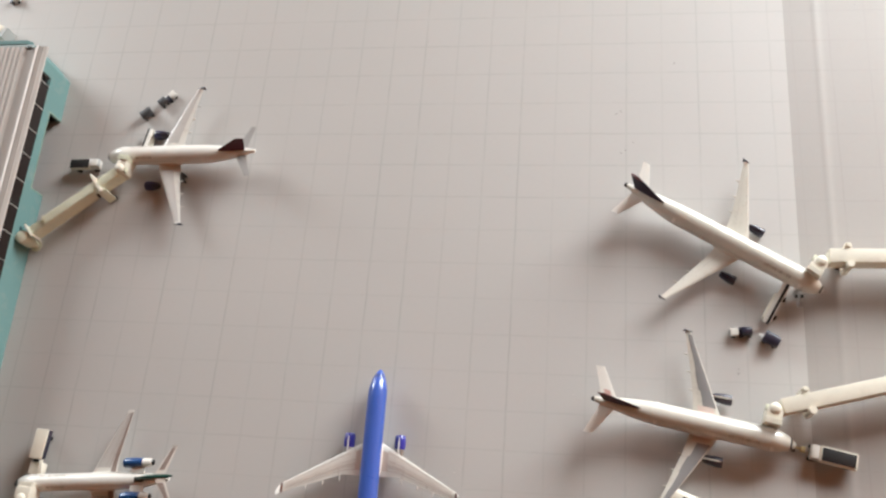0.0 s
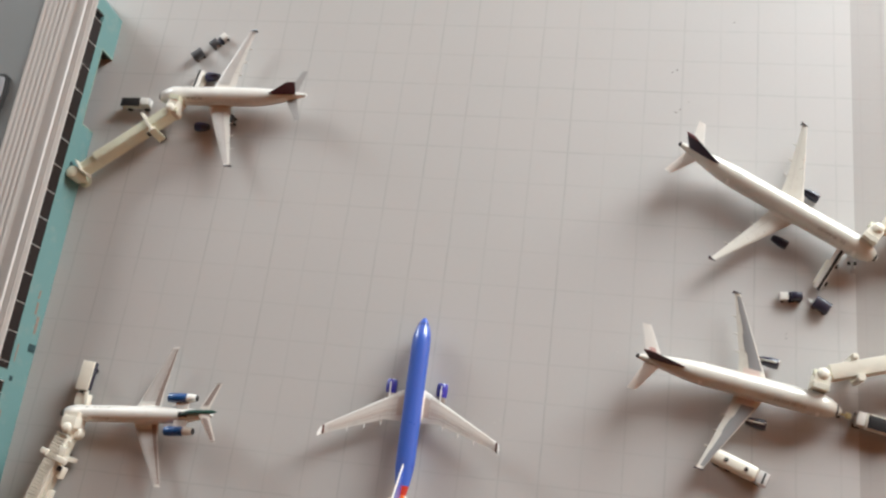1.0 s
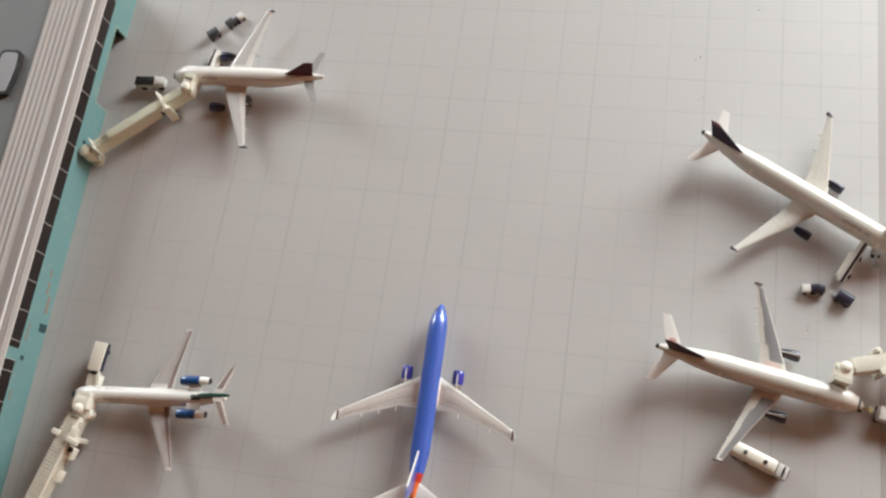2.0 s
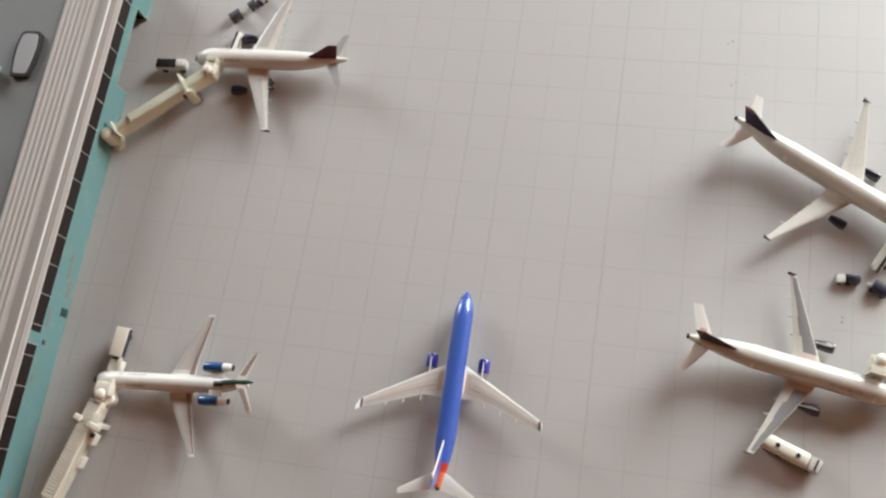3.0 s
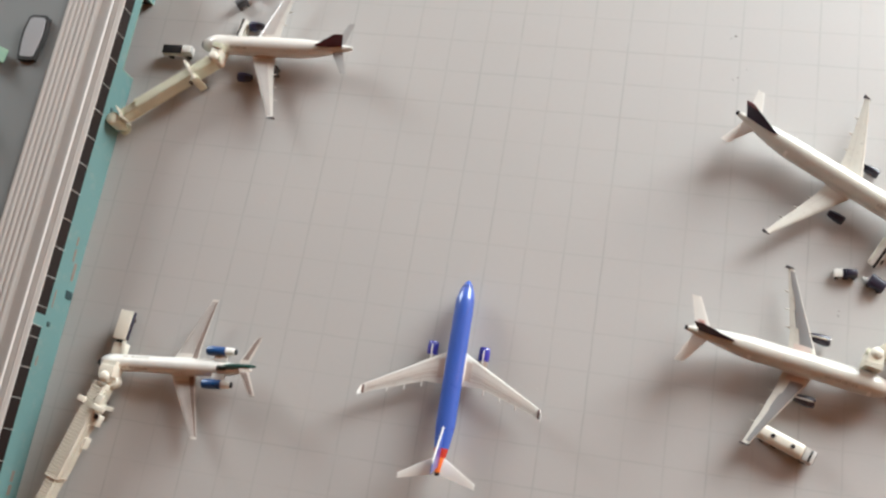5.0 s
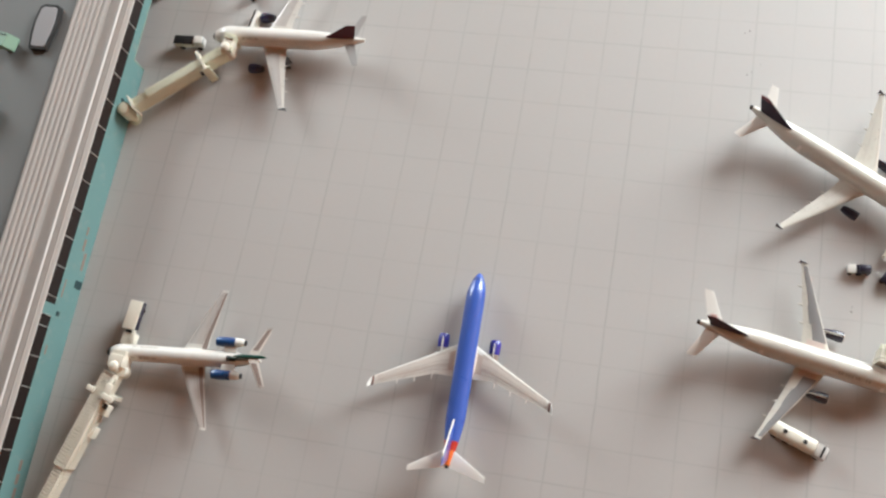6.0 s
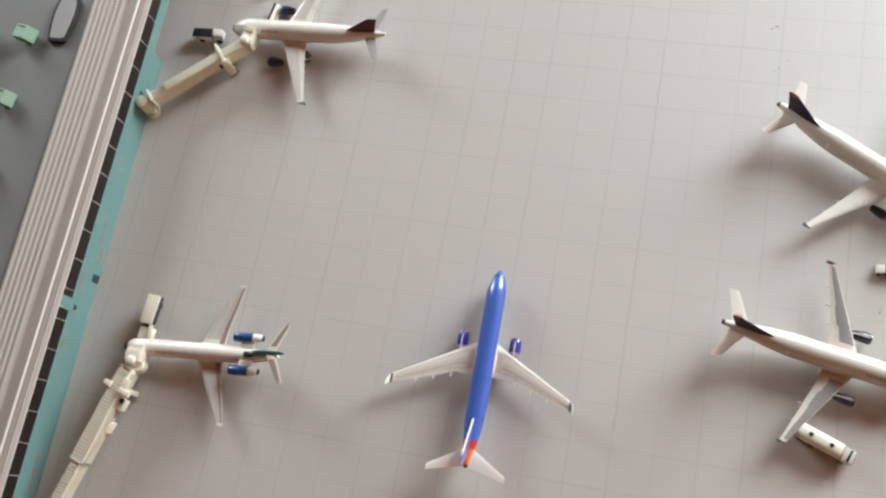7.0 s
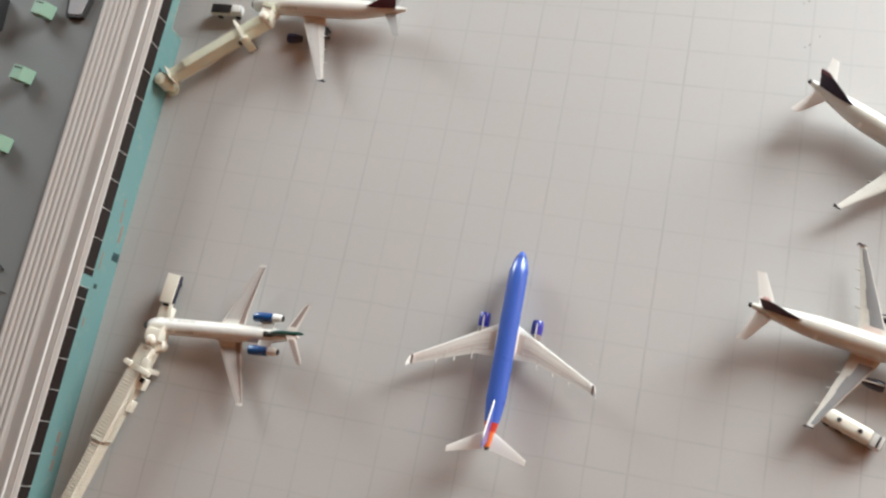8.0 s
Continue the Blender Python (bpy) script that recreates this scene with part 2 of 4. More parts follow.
# ---- the setting: apron sheets and the room round them ----
bm = B()
for x0, y0, x1, y1 in ((-45, -45, 9.32, 45),):
    bm.faces.new([bm.verts.new(p) for p in ((x0, y0, 0), (x1, y0, 0), (x1 + 0.2, y1, 0), (x0, y1, 0))])
bmesh.ops.subdivide_edges(bm, edges=bm.edges, cuts=20, use_grid_fill=True)
low = bmesh.ops.extrude_face_region(bm, geom=list(bm.faces))
bmesh.ops.translate(bm, verts=[v for v in low["geom"] if isinstance(v, bmesh.types.BMVert)], vec=(0, 0, -0.02))
tagged(part("ground", bm, APRON, smooth=0), "pale grey printed apron sheet with a faint ruled grid", "apron mat", kind="structure")
bm = B()
prof = [(9.0, -0.024), (10.15, -0.024), (10.22, -0.021), (10.30, -0.006), (10.36, -0.021), (10.5, -0.024), (45, -0.024)]
rows_loft(bm, [[(x + 0.004 * (y - 5), y, z) for x, z in prof] for y in range(-45, 46, 5)], closed=False)
tagged(part("pavement", bm, APRON_SIDE, smooth=60), "grey-beige apron sheet with a raised crease", "apron mat", kind="structure")

bm = B()
block(bm, ((WEST_X + EAST_X) / 2 / U, (ROOM_Y0 + ROOM_Y1) / 2 / U, -2.1), ((EAST_X - WEST_X) / U, (ROOM_Y1 - ROOM_Y0) / U, 4.0))
tagged(part("floor", bm, FLOORING, smooth=0), "warm brown wooden floor under the apron sheets", "floor", kind="structure")
bm = B()
block(bm, ((WEST_X + EAST_X) / 2 / U, (ROOM_Y0 + ROOM_Y1) / 2 / U, ROOM_Z / U + 2), ((EAST_X - WEST_X) / U, (ROOM_Y1 - ROOM_Y0) / U, 4))
tagged(part("ceiling", bm, PLASTER, smooth=0), "plain warm plaster ceiling", "ceiling", kind="structure")


def walls(name, across, span0, span1, opening, label):
    """A plaster wall 10 cm thick, along y where across is "x" and along x otherwise, with one opening or none."""
    axis, at = across
    bm = B()
    o0, o1, z0, z1 = opening or (span0, span0, 0.0, 0.0)
    for a, b, c, d in ((span0, o0, 0.0, ROOM_Z), (o0, o1, 0.0, z0), (o0, o1, z1, ROOM_Z), (o1, span1, 0.0, ROOM_Z)):
        if b - a > 0.001 and d - c > 0.001:
            mid, size = ((a + b) / 2 / U, (b - a) / U)
            flat = (at / U, mid) if axis == "x" else (mid, at / U)
            wide = (0.1 / U, size) if axis == "x" else (size, 0.1 / U)
            block(bm, (*flat, (c + d) / 2 / U), (*wide, (d - c) / U))
    tagged(part(name, bm, WEST_BOUNCE_CUT if name == "wall_west" else PLASTER, smooth=0), label, "wall", kind="structure")


# unseen west wall, kept dark to take bounce light off the left side
walls("wall_west", ("x", WEST_X - 0.05), ROOM_Y0, ROOM_Y1, WEST_WINDOW, "unseen dark wall with a window opening, added to cut bounce light")
walls("wall_east", ("x", EAST_X + 0.05), ROOM_Y0, ROOM_Y1, None, "plain warm plaster wall")
walls("wall_south", ("y", ROOM_Y0 - 0.05), WEST_X - 0.1, EAST_X + 0.1, None, "plain warm plaster wall")
walls("wall_north", ("y", ROOM_Y1 + 0.05), WEST_X - 0.1, EAST_X + 0.1, NORTH_WINDOW, "plain warm plaster wall with a window opening")


# ---- the terminal ----
WALL_X, Y_END, Y_SOUTH = -12.5, 7.86, -13.0
WIN_Z0, WIN_Z1, OPEN_Z = 0.95, 1.40, 0.62
OPEN_Y0, OPEN_Y1 = 3.85, 6.47
TERM_TURN, TERM_PIVOT = 0.85, Vector((-12.53, 3.0, 0.0))  # the building stands slightly askew to the grid


def on_terminal(x, y):
    """Where a point of the unturned terminal plan lies on the apron's grid."""
    p = TERM_PIVOT + pose(0, 0, 0, 0, 0, TERM_TURN) @ (Vector((x, y, 0.0)) - TERM_PIVOT)
    return p.x, p.y


term = thing("terminal_building", *on_terminal(0, 0), 90 + TERM_TURN, "teal card terminal with ribbed white roof edge and dark windows", "building")
T = 0.12
bm = B()  # long wall with a low opening for vehicles
for y0, y1, z0, z1 in ((Y_SOUTH, OPEN_Y0, 0, WIN_Z0), (OPEN_Y1, Y_END, 0, WIN_Z0), (OPEN_Y0, OPEN_Y1, OPEN_Z, WIN_Z0)):
    block(bm, (WALL_X - T / 2, (y0 + y1) / 2, (z0 + z1) / 2), (T, y1 - y0, z1 - z0))
for y0, y1 in ((-4.02, -3.70), (7.45, Y_END)):  # teal piers in the window band
    block(bm, (WALL_X - T / 2, (y0 + y1) / 2, (WIN_Z0 + WIN_Z1) / 2), (T, y1 - y0, WIN_Z1 - WIN_Z0))
bmesh.ops.remove_doubles(bm, verts=bm.verts, dist=0.001)
wall = part("wall", bm, TEAL, term, smooth=0)
bm = B()  # chamfered corner and north end
rows_loft(bm, [[(WALL_X, Y_END, z), (-12.62, 8.0, z), (-13.1, 8.5, z), (-13.3, 8.58, z), (-19, 8.58, z), (-19, 8.46, z), (-13.3, 8.46, z), (-13.1, 8.38, z), (-12.74, 7.98, z), (WALL_X - T, Y_END, z)] for z in (0, WIN_Z1)])
part("end_wall", bm, TEAL, term, smooth=0)
bm = B()  # back, sides and top of the vehicle bay, black in place of shade
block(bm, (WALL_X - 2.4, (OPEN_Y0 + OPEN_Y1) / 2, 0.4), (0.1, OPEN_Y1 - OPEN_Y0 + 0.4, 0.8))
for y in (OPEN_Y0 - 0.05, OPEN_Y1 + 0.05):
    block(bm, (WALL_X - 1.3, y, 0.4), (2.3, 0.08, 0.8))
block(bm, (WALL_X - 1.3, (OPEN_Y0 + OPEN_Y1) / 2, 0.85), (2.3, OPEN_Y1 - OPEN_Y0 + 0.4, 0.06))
part("bay_shade_lining", bm, BLACK, term, "inside of the vehicle bay, black in place of its shade", smooth=0)
bm = B()
for y in (OPEN_Y0 + 0.02, OPEN_Y1 - 0.02):
    block(bm, (WALL_X + 0.004, y, OPEN_Z / 2), (0.012, 0.04, OPEN_Z))
block(bm, (WALL_X + 0.004, (OPEN_Y0 + OPEN_Y1) / 2, OPEN_Z), (0.012, OPEN_Y1 - OPEN_Y0, 0.03))
part("bay_trim", bm, paint("raw_card_edge", (0.24, 0.33, 0.27), 0.8), term, "raw yellowish card edge", smooth=0)

# window panes and mullions, one by one
step = 0.82
edges_y = [-4.02, -4.33] + [-4.33 - k * 0.805 for k in range(1, 11)]
south = [(b, a) for a, b in zip(edges_y, edges_y[1:])]
edges_y = [-3.70, -3.51] + [-3.51 + step * k for k in range(1, 14)]
north = [(a, min(b, 7.35)) for a, b in zip(edges_y, edges_y[1:]) if a < 7.2]
for y0, y1 in south + north:
    bm = B()
    block(bm, (WALL_X - 0.035, (y0 + y1) / 2, (WIN_Z0 + WIN_Z1) / 2), (0.06, y1 - y0 - 0.03, WIN_Z1 - WIN_Z0 - 0.002))
    part("pane", bm, WINDOW_DARK, term, smooth=0)
    bm = B()
    block(bm, (WALL_X - 0.03, y1, (WIN_Z0 + WIN_Z1) / 2), (0.07, 0.012, WIN_Z1 - WIN_Z0 - 0.004))
    part("mullion", bm, MULLION_GREY, term, smooth=0)
bm = B()
block(bm, (WALL_X - 0.11, (Y_SOUTH + 7.4) / 2, (WIN_Z0 + WIN_Z1) / 2), (0.03, 7.4 - Y_SOUTH, WIN_Z1 - WIN_Z0 - 0.01))
part("window_backing", bm, BLACK, term, smooth=0)
bm = B()
block(bm, (WALL_X - 0.01, 7.39, 1.2), (0.06, 0.1, 0.3))
part("vent", bm, WINDOW_DARK, term, "small dark vent beside the last pane", smooth=0)

# doors and marks at the foot of the teal wall
for y, z, w, h in ((-2.95, 0.19, 0.22, 0.3), (-3.9, 0.72, 0.12, 0.13), (2.55, 0.62, 0.1, 0.12), (2.3, 0.42, 0.36, 0.4)):
    bm = B()
    block(bm, (WALL_X + 0.006, y, z), (0.02, w, h), bevel=0.004)
    part("door", bm, DOOR_DARK, term, smooth=0)
for y, z, w, h in ((-1.85, 0.42, 0.34, 0.08), (-2.3, 0.25, 0.5, 0.1), (-1.45, 0.45, 0.24, 0.07), (-3.2, 0.78, 0.5, 0.05), (-4.9, 0.78, 0.25, 0.06), (-7.9, 0.42, 0.28, 0.1), (-8.25, 0.4, 0.26, 0.12), (-8.62, 0.36, 0.3, 0.1)):
    bm = B()
    block(bm, (WALL_X + 0.003, y, z), (0.008, w, h), bevel=0.002)
    part("wall_mark", bm, FADED_PRINT, term, "faded reddish print on the teal wall", smooth=0)

# roof: eave band, one bold rib, flat band, then fine ribs, then the grey deck
ROOF_N = 8.28
bm = B()
prof = [(-12.61, 1.40), (-12.49, 1.40), (-12.49, 1.44), (-12.53, 1.47), (-12.80, 1.50), (-12.92, 1.44), (-13.02, 1.385), (-13.24, 1.385), (-13.30, 1.43), (-14.28, 1.46), (-14.28, 1.34), (-12.61, 1.32)]
rows_loft(bm, [[(x, y, z) for x, z in prof] for y in (Y_SOUTH, ROOF_N)])
part("roof_edge", bm, ROOF_WHITE, term, "grey-white ribbed roof edge")
RIBS = [(-12.82, 1.475, 0.036, 0.075), (-12.60, 1.485, 0.016, 0.02)] + [(-14.21 + 0.168 * k, 1.455 - 0.004 * k, 0.062, 0.037) for k in range(6)]
for x, z, r, h in RIBS:
    bm = B()
    rows_loft(bm, [[(x + r * math.cos(a) * (1 - 0.25 * math.sin(a)), y, z + h * math.sin(a) ** 0.8) for a in [math.pi * j / 10 for j in range(11)]] for y in (Y_SOUTH, ROOF_N + 0.02)])
    # the bold rib is paler than the roof, its highlight put into the colour
    part("roof_rib", bm, RIB_SHEEN if x == -12.82 else ROOF_WHITE, term, smooth=70)
bm = B()
block(bm, (-17.13, (Y_SOUTH + 8.4) / 2, 1.37), (5.74, 8.4 - Y_SOUTH, 0.06))
part("roof_deck", bm, DECK_GREY, term, "flat mid-grey roof deck", smooth=0)
bm = B()
block(bm, (-16.0, 8.33, 1.40), (6.0, 0.12, 0.08), bevel=0.02)
part("parapet", bm, PARAPET, term, smooth=0)
bm = B()
block(bm, (-13.08, 8.22, 1.50), (0.1, 0.08, 0.08), bevel=0.01)
part("roof_clip", bm, BLACK, term, "small dark clip at the roof's corner", smooth=0)


def roof_unit(x, y, turn=0.0):
    """Mint green roof unit with a sloped hood and a dark slot, on a dark plinth."""
    ob = thing("roof_unit", x, y, 90 + turn, "mint green plastic rooftop unit with a sloped hood", "rooftop unit", "units on the terminal roof", z=1.40)
    k = 0.88
    bm = B()
    block(bm, (0, 0, 0.08), (0.30, 0.30, 0.16), taper=0.1)
    part("plinth", bm, BLACK, ob, smooth=0)
    bm = B()
    side = [(-0.30 * k, 0.15), (0.34 * k, 0.15), (0.34 * k, 0.22), (0.08 * k, 0.44), (-0.30 * k, 0.44)]
    rows_loft(bm, [[(x2, y2, z2) for x2, z2 in side] for y2 in (-0.24 * k, 0.24 * k)])
    bmesh.ops.bevel(bm, geom=list(bm.edges), offset=0.012, segments=2, affect="EDGES")
    part("hood", bm, MINT, ob)
    bm = B()
    block(bm, (-0.1 * k, 0.16 * k, 0.441), (0.28 * k, 0.05 * k, 0.012), bevel=0.004)
    part("slot", bm, BLACK, ob)
    return ob


for y in (3.50, 1.45, -0.62, -11.2):
    roof_unit(*on_terminal(-15.94, y + 0.09), -8)


def skylight(x, y):
    """Long rounded grey dome in a black gasket."""
    ob = thing("skylight", x, y, 90, "rounded grey skylight with a black rim on the roof deck", "skylight", z=1.40)
    outline = [(0.16, -0.68), (0.24, -0.64), (0.31, -0.2), (0.33, 0.2), (0.28, 0.6), (0.18, 0.68)]
    outline = outline + [(-a, b) for a, b in reversed(outline)]
    bm = B()
    rows_loft(bm, [[(a * k, b * (1 - (1 - k) * 0.5), z) for a, b in outline] for k, z in ((1.22, 0), (1.22, 0.1), (1.16, 0.13), (0.96, 0.13))])
    part("rim", bm, RUBBER, ob)
    bm = B()
    rows_loft(bm, [[(a * k, b * (1 - (1 - k) * 0.5), z) for a, b in outline] for k, z in ((0.97, 0.05), (0.95, 0.12), (0.90, 0.145), (0.6, 0.15))])
    part("dome", bm, PAD_GREY, ob)
    return ob


skylight(-15.05, 4.22)
ob = thing("cooling_unit", -17.6, 3.36, 96, "black rooftop cooling unit with a bright metal edge", "rooftop unit", z=1.40)
bm = B()
block(bm, (0, 0, 0.2), (0.5, 1.0, 0.4), bevel=0.03)
part("casing", bm, BLACK, ob)
bm = B()
tube(bm, (0.2, -0.5, 0.41), (0.2, 0.4, 0.41), 0.03)
part("pipe", bm, METAL, ob)
ob = thing("roof_hook", *on_terminal(-14.82, -4.0), 90, "bent black wire hook on the roof deck", "hook", z=1.40)
bm = B()
pts = [Vector((-0.25 + 0.25 * math.cos(a), 0.18 * math.sin(a), 0.06)) for a in [math.pi * (0.1 + 0.13 * k) for k in range(8)]]
for a, b in zip(pts, pts[1:]):
    tube(bm, a, b, 0.025, seg=8)
tube(bm, pts[0], (pts[0].x, pts[0].y, 0.0), 0.025, seg=8)
part("wire", bm, BLACK, ob)
ob = thing("roof_cable", *on_terminal(-14.85, -4.52), 90, "thin black cable end lying on the roof deck", "cable", z=1.40)
bm = B()
tube(bm, (-0.3, 0.04, 0.015), (0.3, -0.02, 0.015), 0.014, seg=8)
part("strand", bm, BLACK, ob)


# ---- model airliners ----
def airliner(label, x, y, heading, L, r, zc, colours, wing, stab, fin, engine, wing_z=(0.34, 0.51), winglet=None, nose=1.15, tail=1.75, panel=False, titles=False, bands=(), t_tail=False, cockpit=BLACK, glass=(0.16, 0.21), seam=SEAM, root_patch=None, fin_cut=0.8, tip_cone=None, flap=None, lines=(), specks=(), tail_marks=None, stab_panel=None, kink=0.16, fairing_reach=0.12, nose_cap=None):
    """A die-cast airliner, nose to local +y. wing and stab: (half span, root LE, root TE, tip LE, tip TE);
    fin: (base LE, base TE, top LE, top TE, top z); engine: (offset, front, length, radius, z)."""
    root = thing("model_airliner", x, y, heading, label, "model airplane", "model airliners on the apron")

    def shape(s):
        k, up = 1.0, 0.0
        if s < nose * r * 2.2:
            q = 1 - s / (nose * r * 2.2)
            k, up = max(0.0, 1 - q ** 1.9) ** 0.62, -0.34 * r * q ** 1.6
        if s > L - tail:
            q = (s - (L - tail)) / tail
            k, up = 1 - 0.84 * q ** 1.6, 0.62 * r * q ** 1.5
        return max(k, 0.02) * r, zc + up

    def surf(s, a, lift=0.0):
        rad, z = shape(s)
        return Vector(((rad + lift) * math.cos(a), L / 2 - s, z + (rad + lift) * math.sin(a)))

    stops = [0.0, 0.02, 0.05, 0.1, 0.17, 0.26, 0.36, 0.48, 0.6, 0.8]
    stops += [0.8 + (L - tail - 0.8) * k / 6 for k in range(1, 7)] + [L - tail + tail * k / 12 for k in range(1, 13)]
    bm = B()
    body = rows_loft(bm, [[surf(s, math.tau * k / 24) for k in range(24)] for s in stops])
    for f in body:
        c = f.calc_center_median()
        for n, limit in enumerate(bands):
            if c.y < limit:
                f.material_index = n + 1
    fus = part("fuselage", bm, colours["body"], root, smooth=60)

    if nose_cap:
        bm = B()
        rows_loft(bm, [[surf(s, math.tau * k / 24, 0.005) for k in range(24)] for s in (0.0, 0.03, 0.07, 0.12)], caps=False)
        part("nose_cap", bm, nose_cap, fus, "black nose cap")
    if tip_cone:
        bm = B()
        rows_loft(bm, [[surf(s, math.tau * k / 16, 0.004) for k in range(16)] for s in (L - 0.07, L - 0.03, L + 0.004)])
        part("tail_cone", bm, tip_cone, fus, "dark tail cone tip")

    def patch(s0, s1, a0, a1, lift=0.004, ns=4, na=6):
        b2 = B()
        rows_loft(b2, [[surf(s0 + (s1 - s0) * i / ns, a0 + (a1 - a0) * j / na, lift) for j in range(na + 1)] for i in range(ns + 1)], closed=False)
        return b2

    part("cockpit_window", patch(glass[0], glass[1], radians(25), radians(155), 0.004, 2, 10), cockpit, fus, "dark cockpit glazing")
    for a in (radians(22), radians(158)):
        bm = B()
        n = int((L - tail - 0.75) / 0.052)
        for k in range(n):
            s = 0.62 + k * 0.052
            corner = [surf(s + ds, a + da, 0.003) for ds, da in ((-0.011, -0.07), (0.011, -0.07), (0.011, 0.07), (-0.011, 0.07))]
            bm.faces.new([bm.verts.new(p) for p in corner])
        tagged(part("window_strip", bm, colours.get("windows", CABIN_GLASS), fus, smooth=0), kind="stuff")
    if titles:
        for a in (radians(50), radians(130)):
            for k, w in enumerate((0.05, 0.035, 0.0, 0.06, 0.03, 0.05, 0.045, 0.03, 0.05, 0.04)):
                if w:
                    part("title_bar", patch(0.85 + k * 0.075, 0.85 + k * 0.075 + w, a - 0.13, a + 0.13, 0.003, 1, 2), TITLE, fus, "small grey bar of lettering")
    for s0 in (0.52, L - tail + 0.12):
        for a in (radians(24), radians(156)):
            part("cabin_door", patch(s0, s0 + 0.085, a - 0.3, a + 0.3, 0.003, 1, 4), colours.get("door", DOOR_PALE), fus, "faint outline of a cabin door")
    bm = B()  # belly fairing at the wing roots
    y0, y1 = wing[1] + 0.12, wing[2] - 0.15
    rows_loft(bm, [[(1.10 * r * k * math.cos(a), y0 + (y1 - y0) * q, zc - 0.28 * r + 0.80 * r * k * math.sin(a)) for a in [math.tau * j / 16 for j in range(16)]] for q, k in ((0, 0.35), (0.12, 0.85), (0.3, 1.0), (0.7, 1.0), (0.88, 0.85), (1, 0.35))])
    part("wing_fairing", bm, colours.get("fairing", WING_WHITE), root)

    def foil(le, te, x0, z0, thick, n=7):
        c = le - te
        up = [(x0, le - c * q, z0 + thick * (1.6 * math.sqrt(q) * (1 - q) + 0.03)) for q in [(k / n) ** 1.5 for k in range(n + 1)]]
        dn = [(x0, le - c * q, z0 - thick * (0.9 * math.sqrt(q) * (1 - q) + 0.02)) for q in [(k / n) ** 1.5 for k in range(n, 0, -1)]]
        return up + dn

    half, rl, rt, tl, tt = wing
    for side in (1, -1):
        bm = B()
        secs = [(0.3 * r, rl + 0.12, rt, wing_z[0], 0.075), (0.9 * r, rl, rt - 0.01, wing_z[0] + 0.01, 0.07)]
        kx = 0.32 * half
        secs.append((kx, rl + (tl - rl) * (kx - 0.9 * r) / (half - 0.9 * r), rt + (tt - rt) * kink, wing_z[0] + (wing_z[1] - wing_z[0]) * 0.3, 0.05))
        secs.append((half, tl, tt, wing_z[1], 0.018))
        rows_loft(bm, [foil(le, te, side * x0, z0, th) for x0, le, te, z0, th in secs])
        w = part("wing", bm, colours["wing"], root, smooth=50)
        def upper(q, f):
            """A point just over the wing: q along the span, f along the chord."""
            xx = 0.9 * r + (half - 0.9 * r) * q
            qk = (kx - 0.9 * r) / (half - 0.9 * r)
            (x0, l0, t0, h0, c0), (x1, l1, t1, h1, c1) = (secs[1], secs[2]) if q < qk else (secs[2], secs[3])
            g = (xx - x0) / (x1 - x0)
            le, te, zz, th = l0 + (l1 - l0) * g, t0 + (t1 - t0) * g, h0 + (h1 - h0) * g, c0 + (c1 - c0) * g
            return Vector((side * xx, le - (le - te) * f, zz + th * (1.6 * math.sqrt(f) * (1 - f) + 0.03) + 0.004))

        stops_q = [0.1, 0.2, 0.281, 0.4, 0.55, 0.7, 0.85, 0.96]
        if panel:
            bm = B()
            edge = ((0.1, 0.60), (0.2, 0.60), (0.281, 0.60), (0.286, 0.69), (0.4, 0.69), (0.5, 0.69), (0.505, 0.62), (0.65, 0.62), (0.74, 0.62), (0.745, 0.67), (0.85, 0.67), (0.96, 0.67)) if root_patch == PINK else [(q, 0.66) for q in stops_q]
            front_edge = 0.07 if root_patch == PINK else 0.13
            rows_loft(bm, [[upper(q, front_edge + (far - front_edge) * f) for f in (0.0, 0.13, 0.32, 0.55, 0.79, 1.0)] for q, far in edge], closed=False)
            part("wing_panel", bm, panel, w, "painted upper wing panel", smooth=40)
        # flap strip coloured brown to include the shade of its tilt
        if flap:
            bm = B()
            rows_loft(bm, [[upper(q, f) for f in (0.74, 0.84, 0.93)] for q in (0.02, *stops_q)], closed=False)
            part("flap", bm, flap, w, "brownish flap strip at the trailing edge, its tilt shade in the colour", smooth=40)
        if root_patch:
            bm = B()
            rows_loft(bm, [[upper(q, f) for f in (0.2, 0.4, 0.6, 0.82)] for q in (0.0, 0.05, 0.1)], closed=False)
            part("root_patch", bm, root_patch, w, "pinkish patch at the wing root", smooth=40)
        for f0, f1, q0 in ((0.055, 0.07, 0),) if root_patch == PINK else ((0.115, 0.135, 0), (0.67, 0.695, 0)):
            bm = B()
            rows_loft(bm, [[upper(q, f) + Vector((0, 0, 0.002)) for f in (f0, f1)] for q in stops_q[q0:]], closed=False)
            part("wing_seam", bm, seam, w, "thin dark seam across the wing", smooth=0)
        for sd, q, f in specks:
            if sd == side:
                bm = B()
                rows_loft(bm, [[upper(q + dq, f + df) + Vector((0, 0, 0.002)) for df in (0.0, 0.045)] for dq in (0.0, 0.014)], closed=False)
                part("wing_speck", bm, SEAM, w, "dark speck on the wing", smooth=0)
        for f0 in lines:
            bm = B()
            rows_loft(bm, [[upper(q, f) + Vector((0, 0, 0.002)) for f in (f0, f0 + 0.014)] for q in stops_q], closed=False)
            part("wing_line", bm, PANEL_LINE, w, "thin tan line along the wing", smooth=0)
        bm = B()
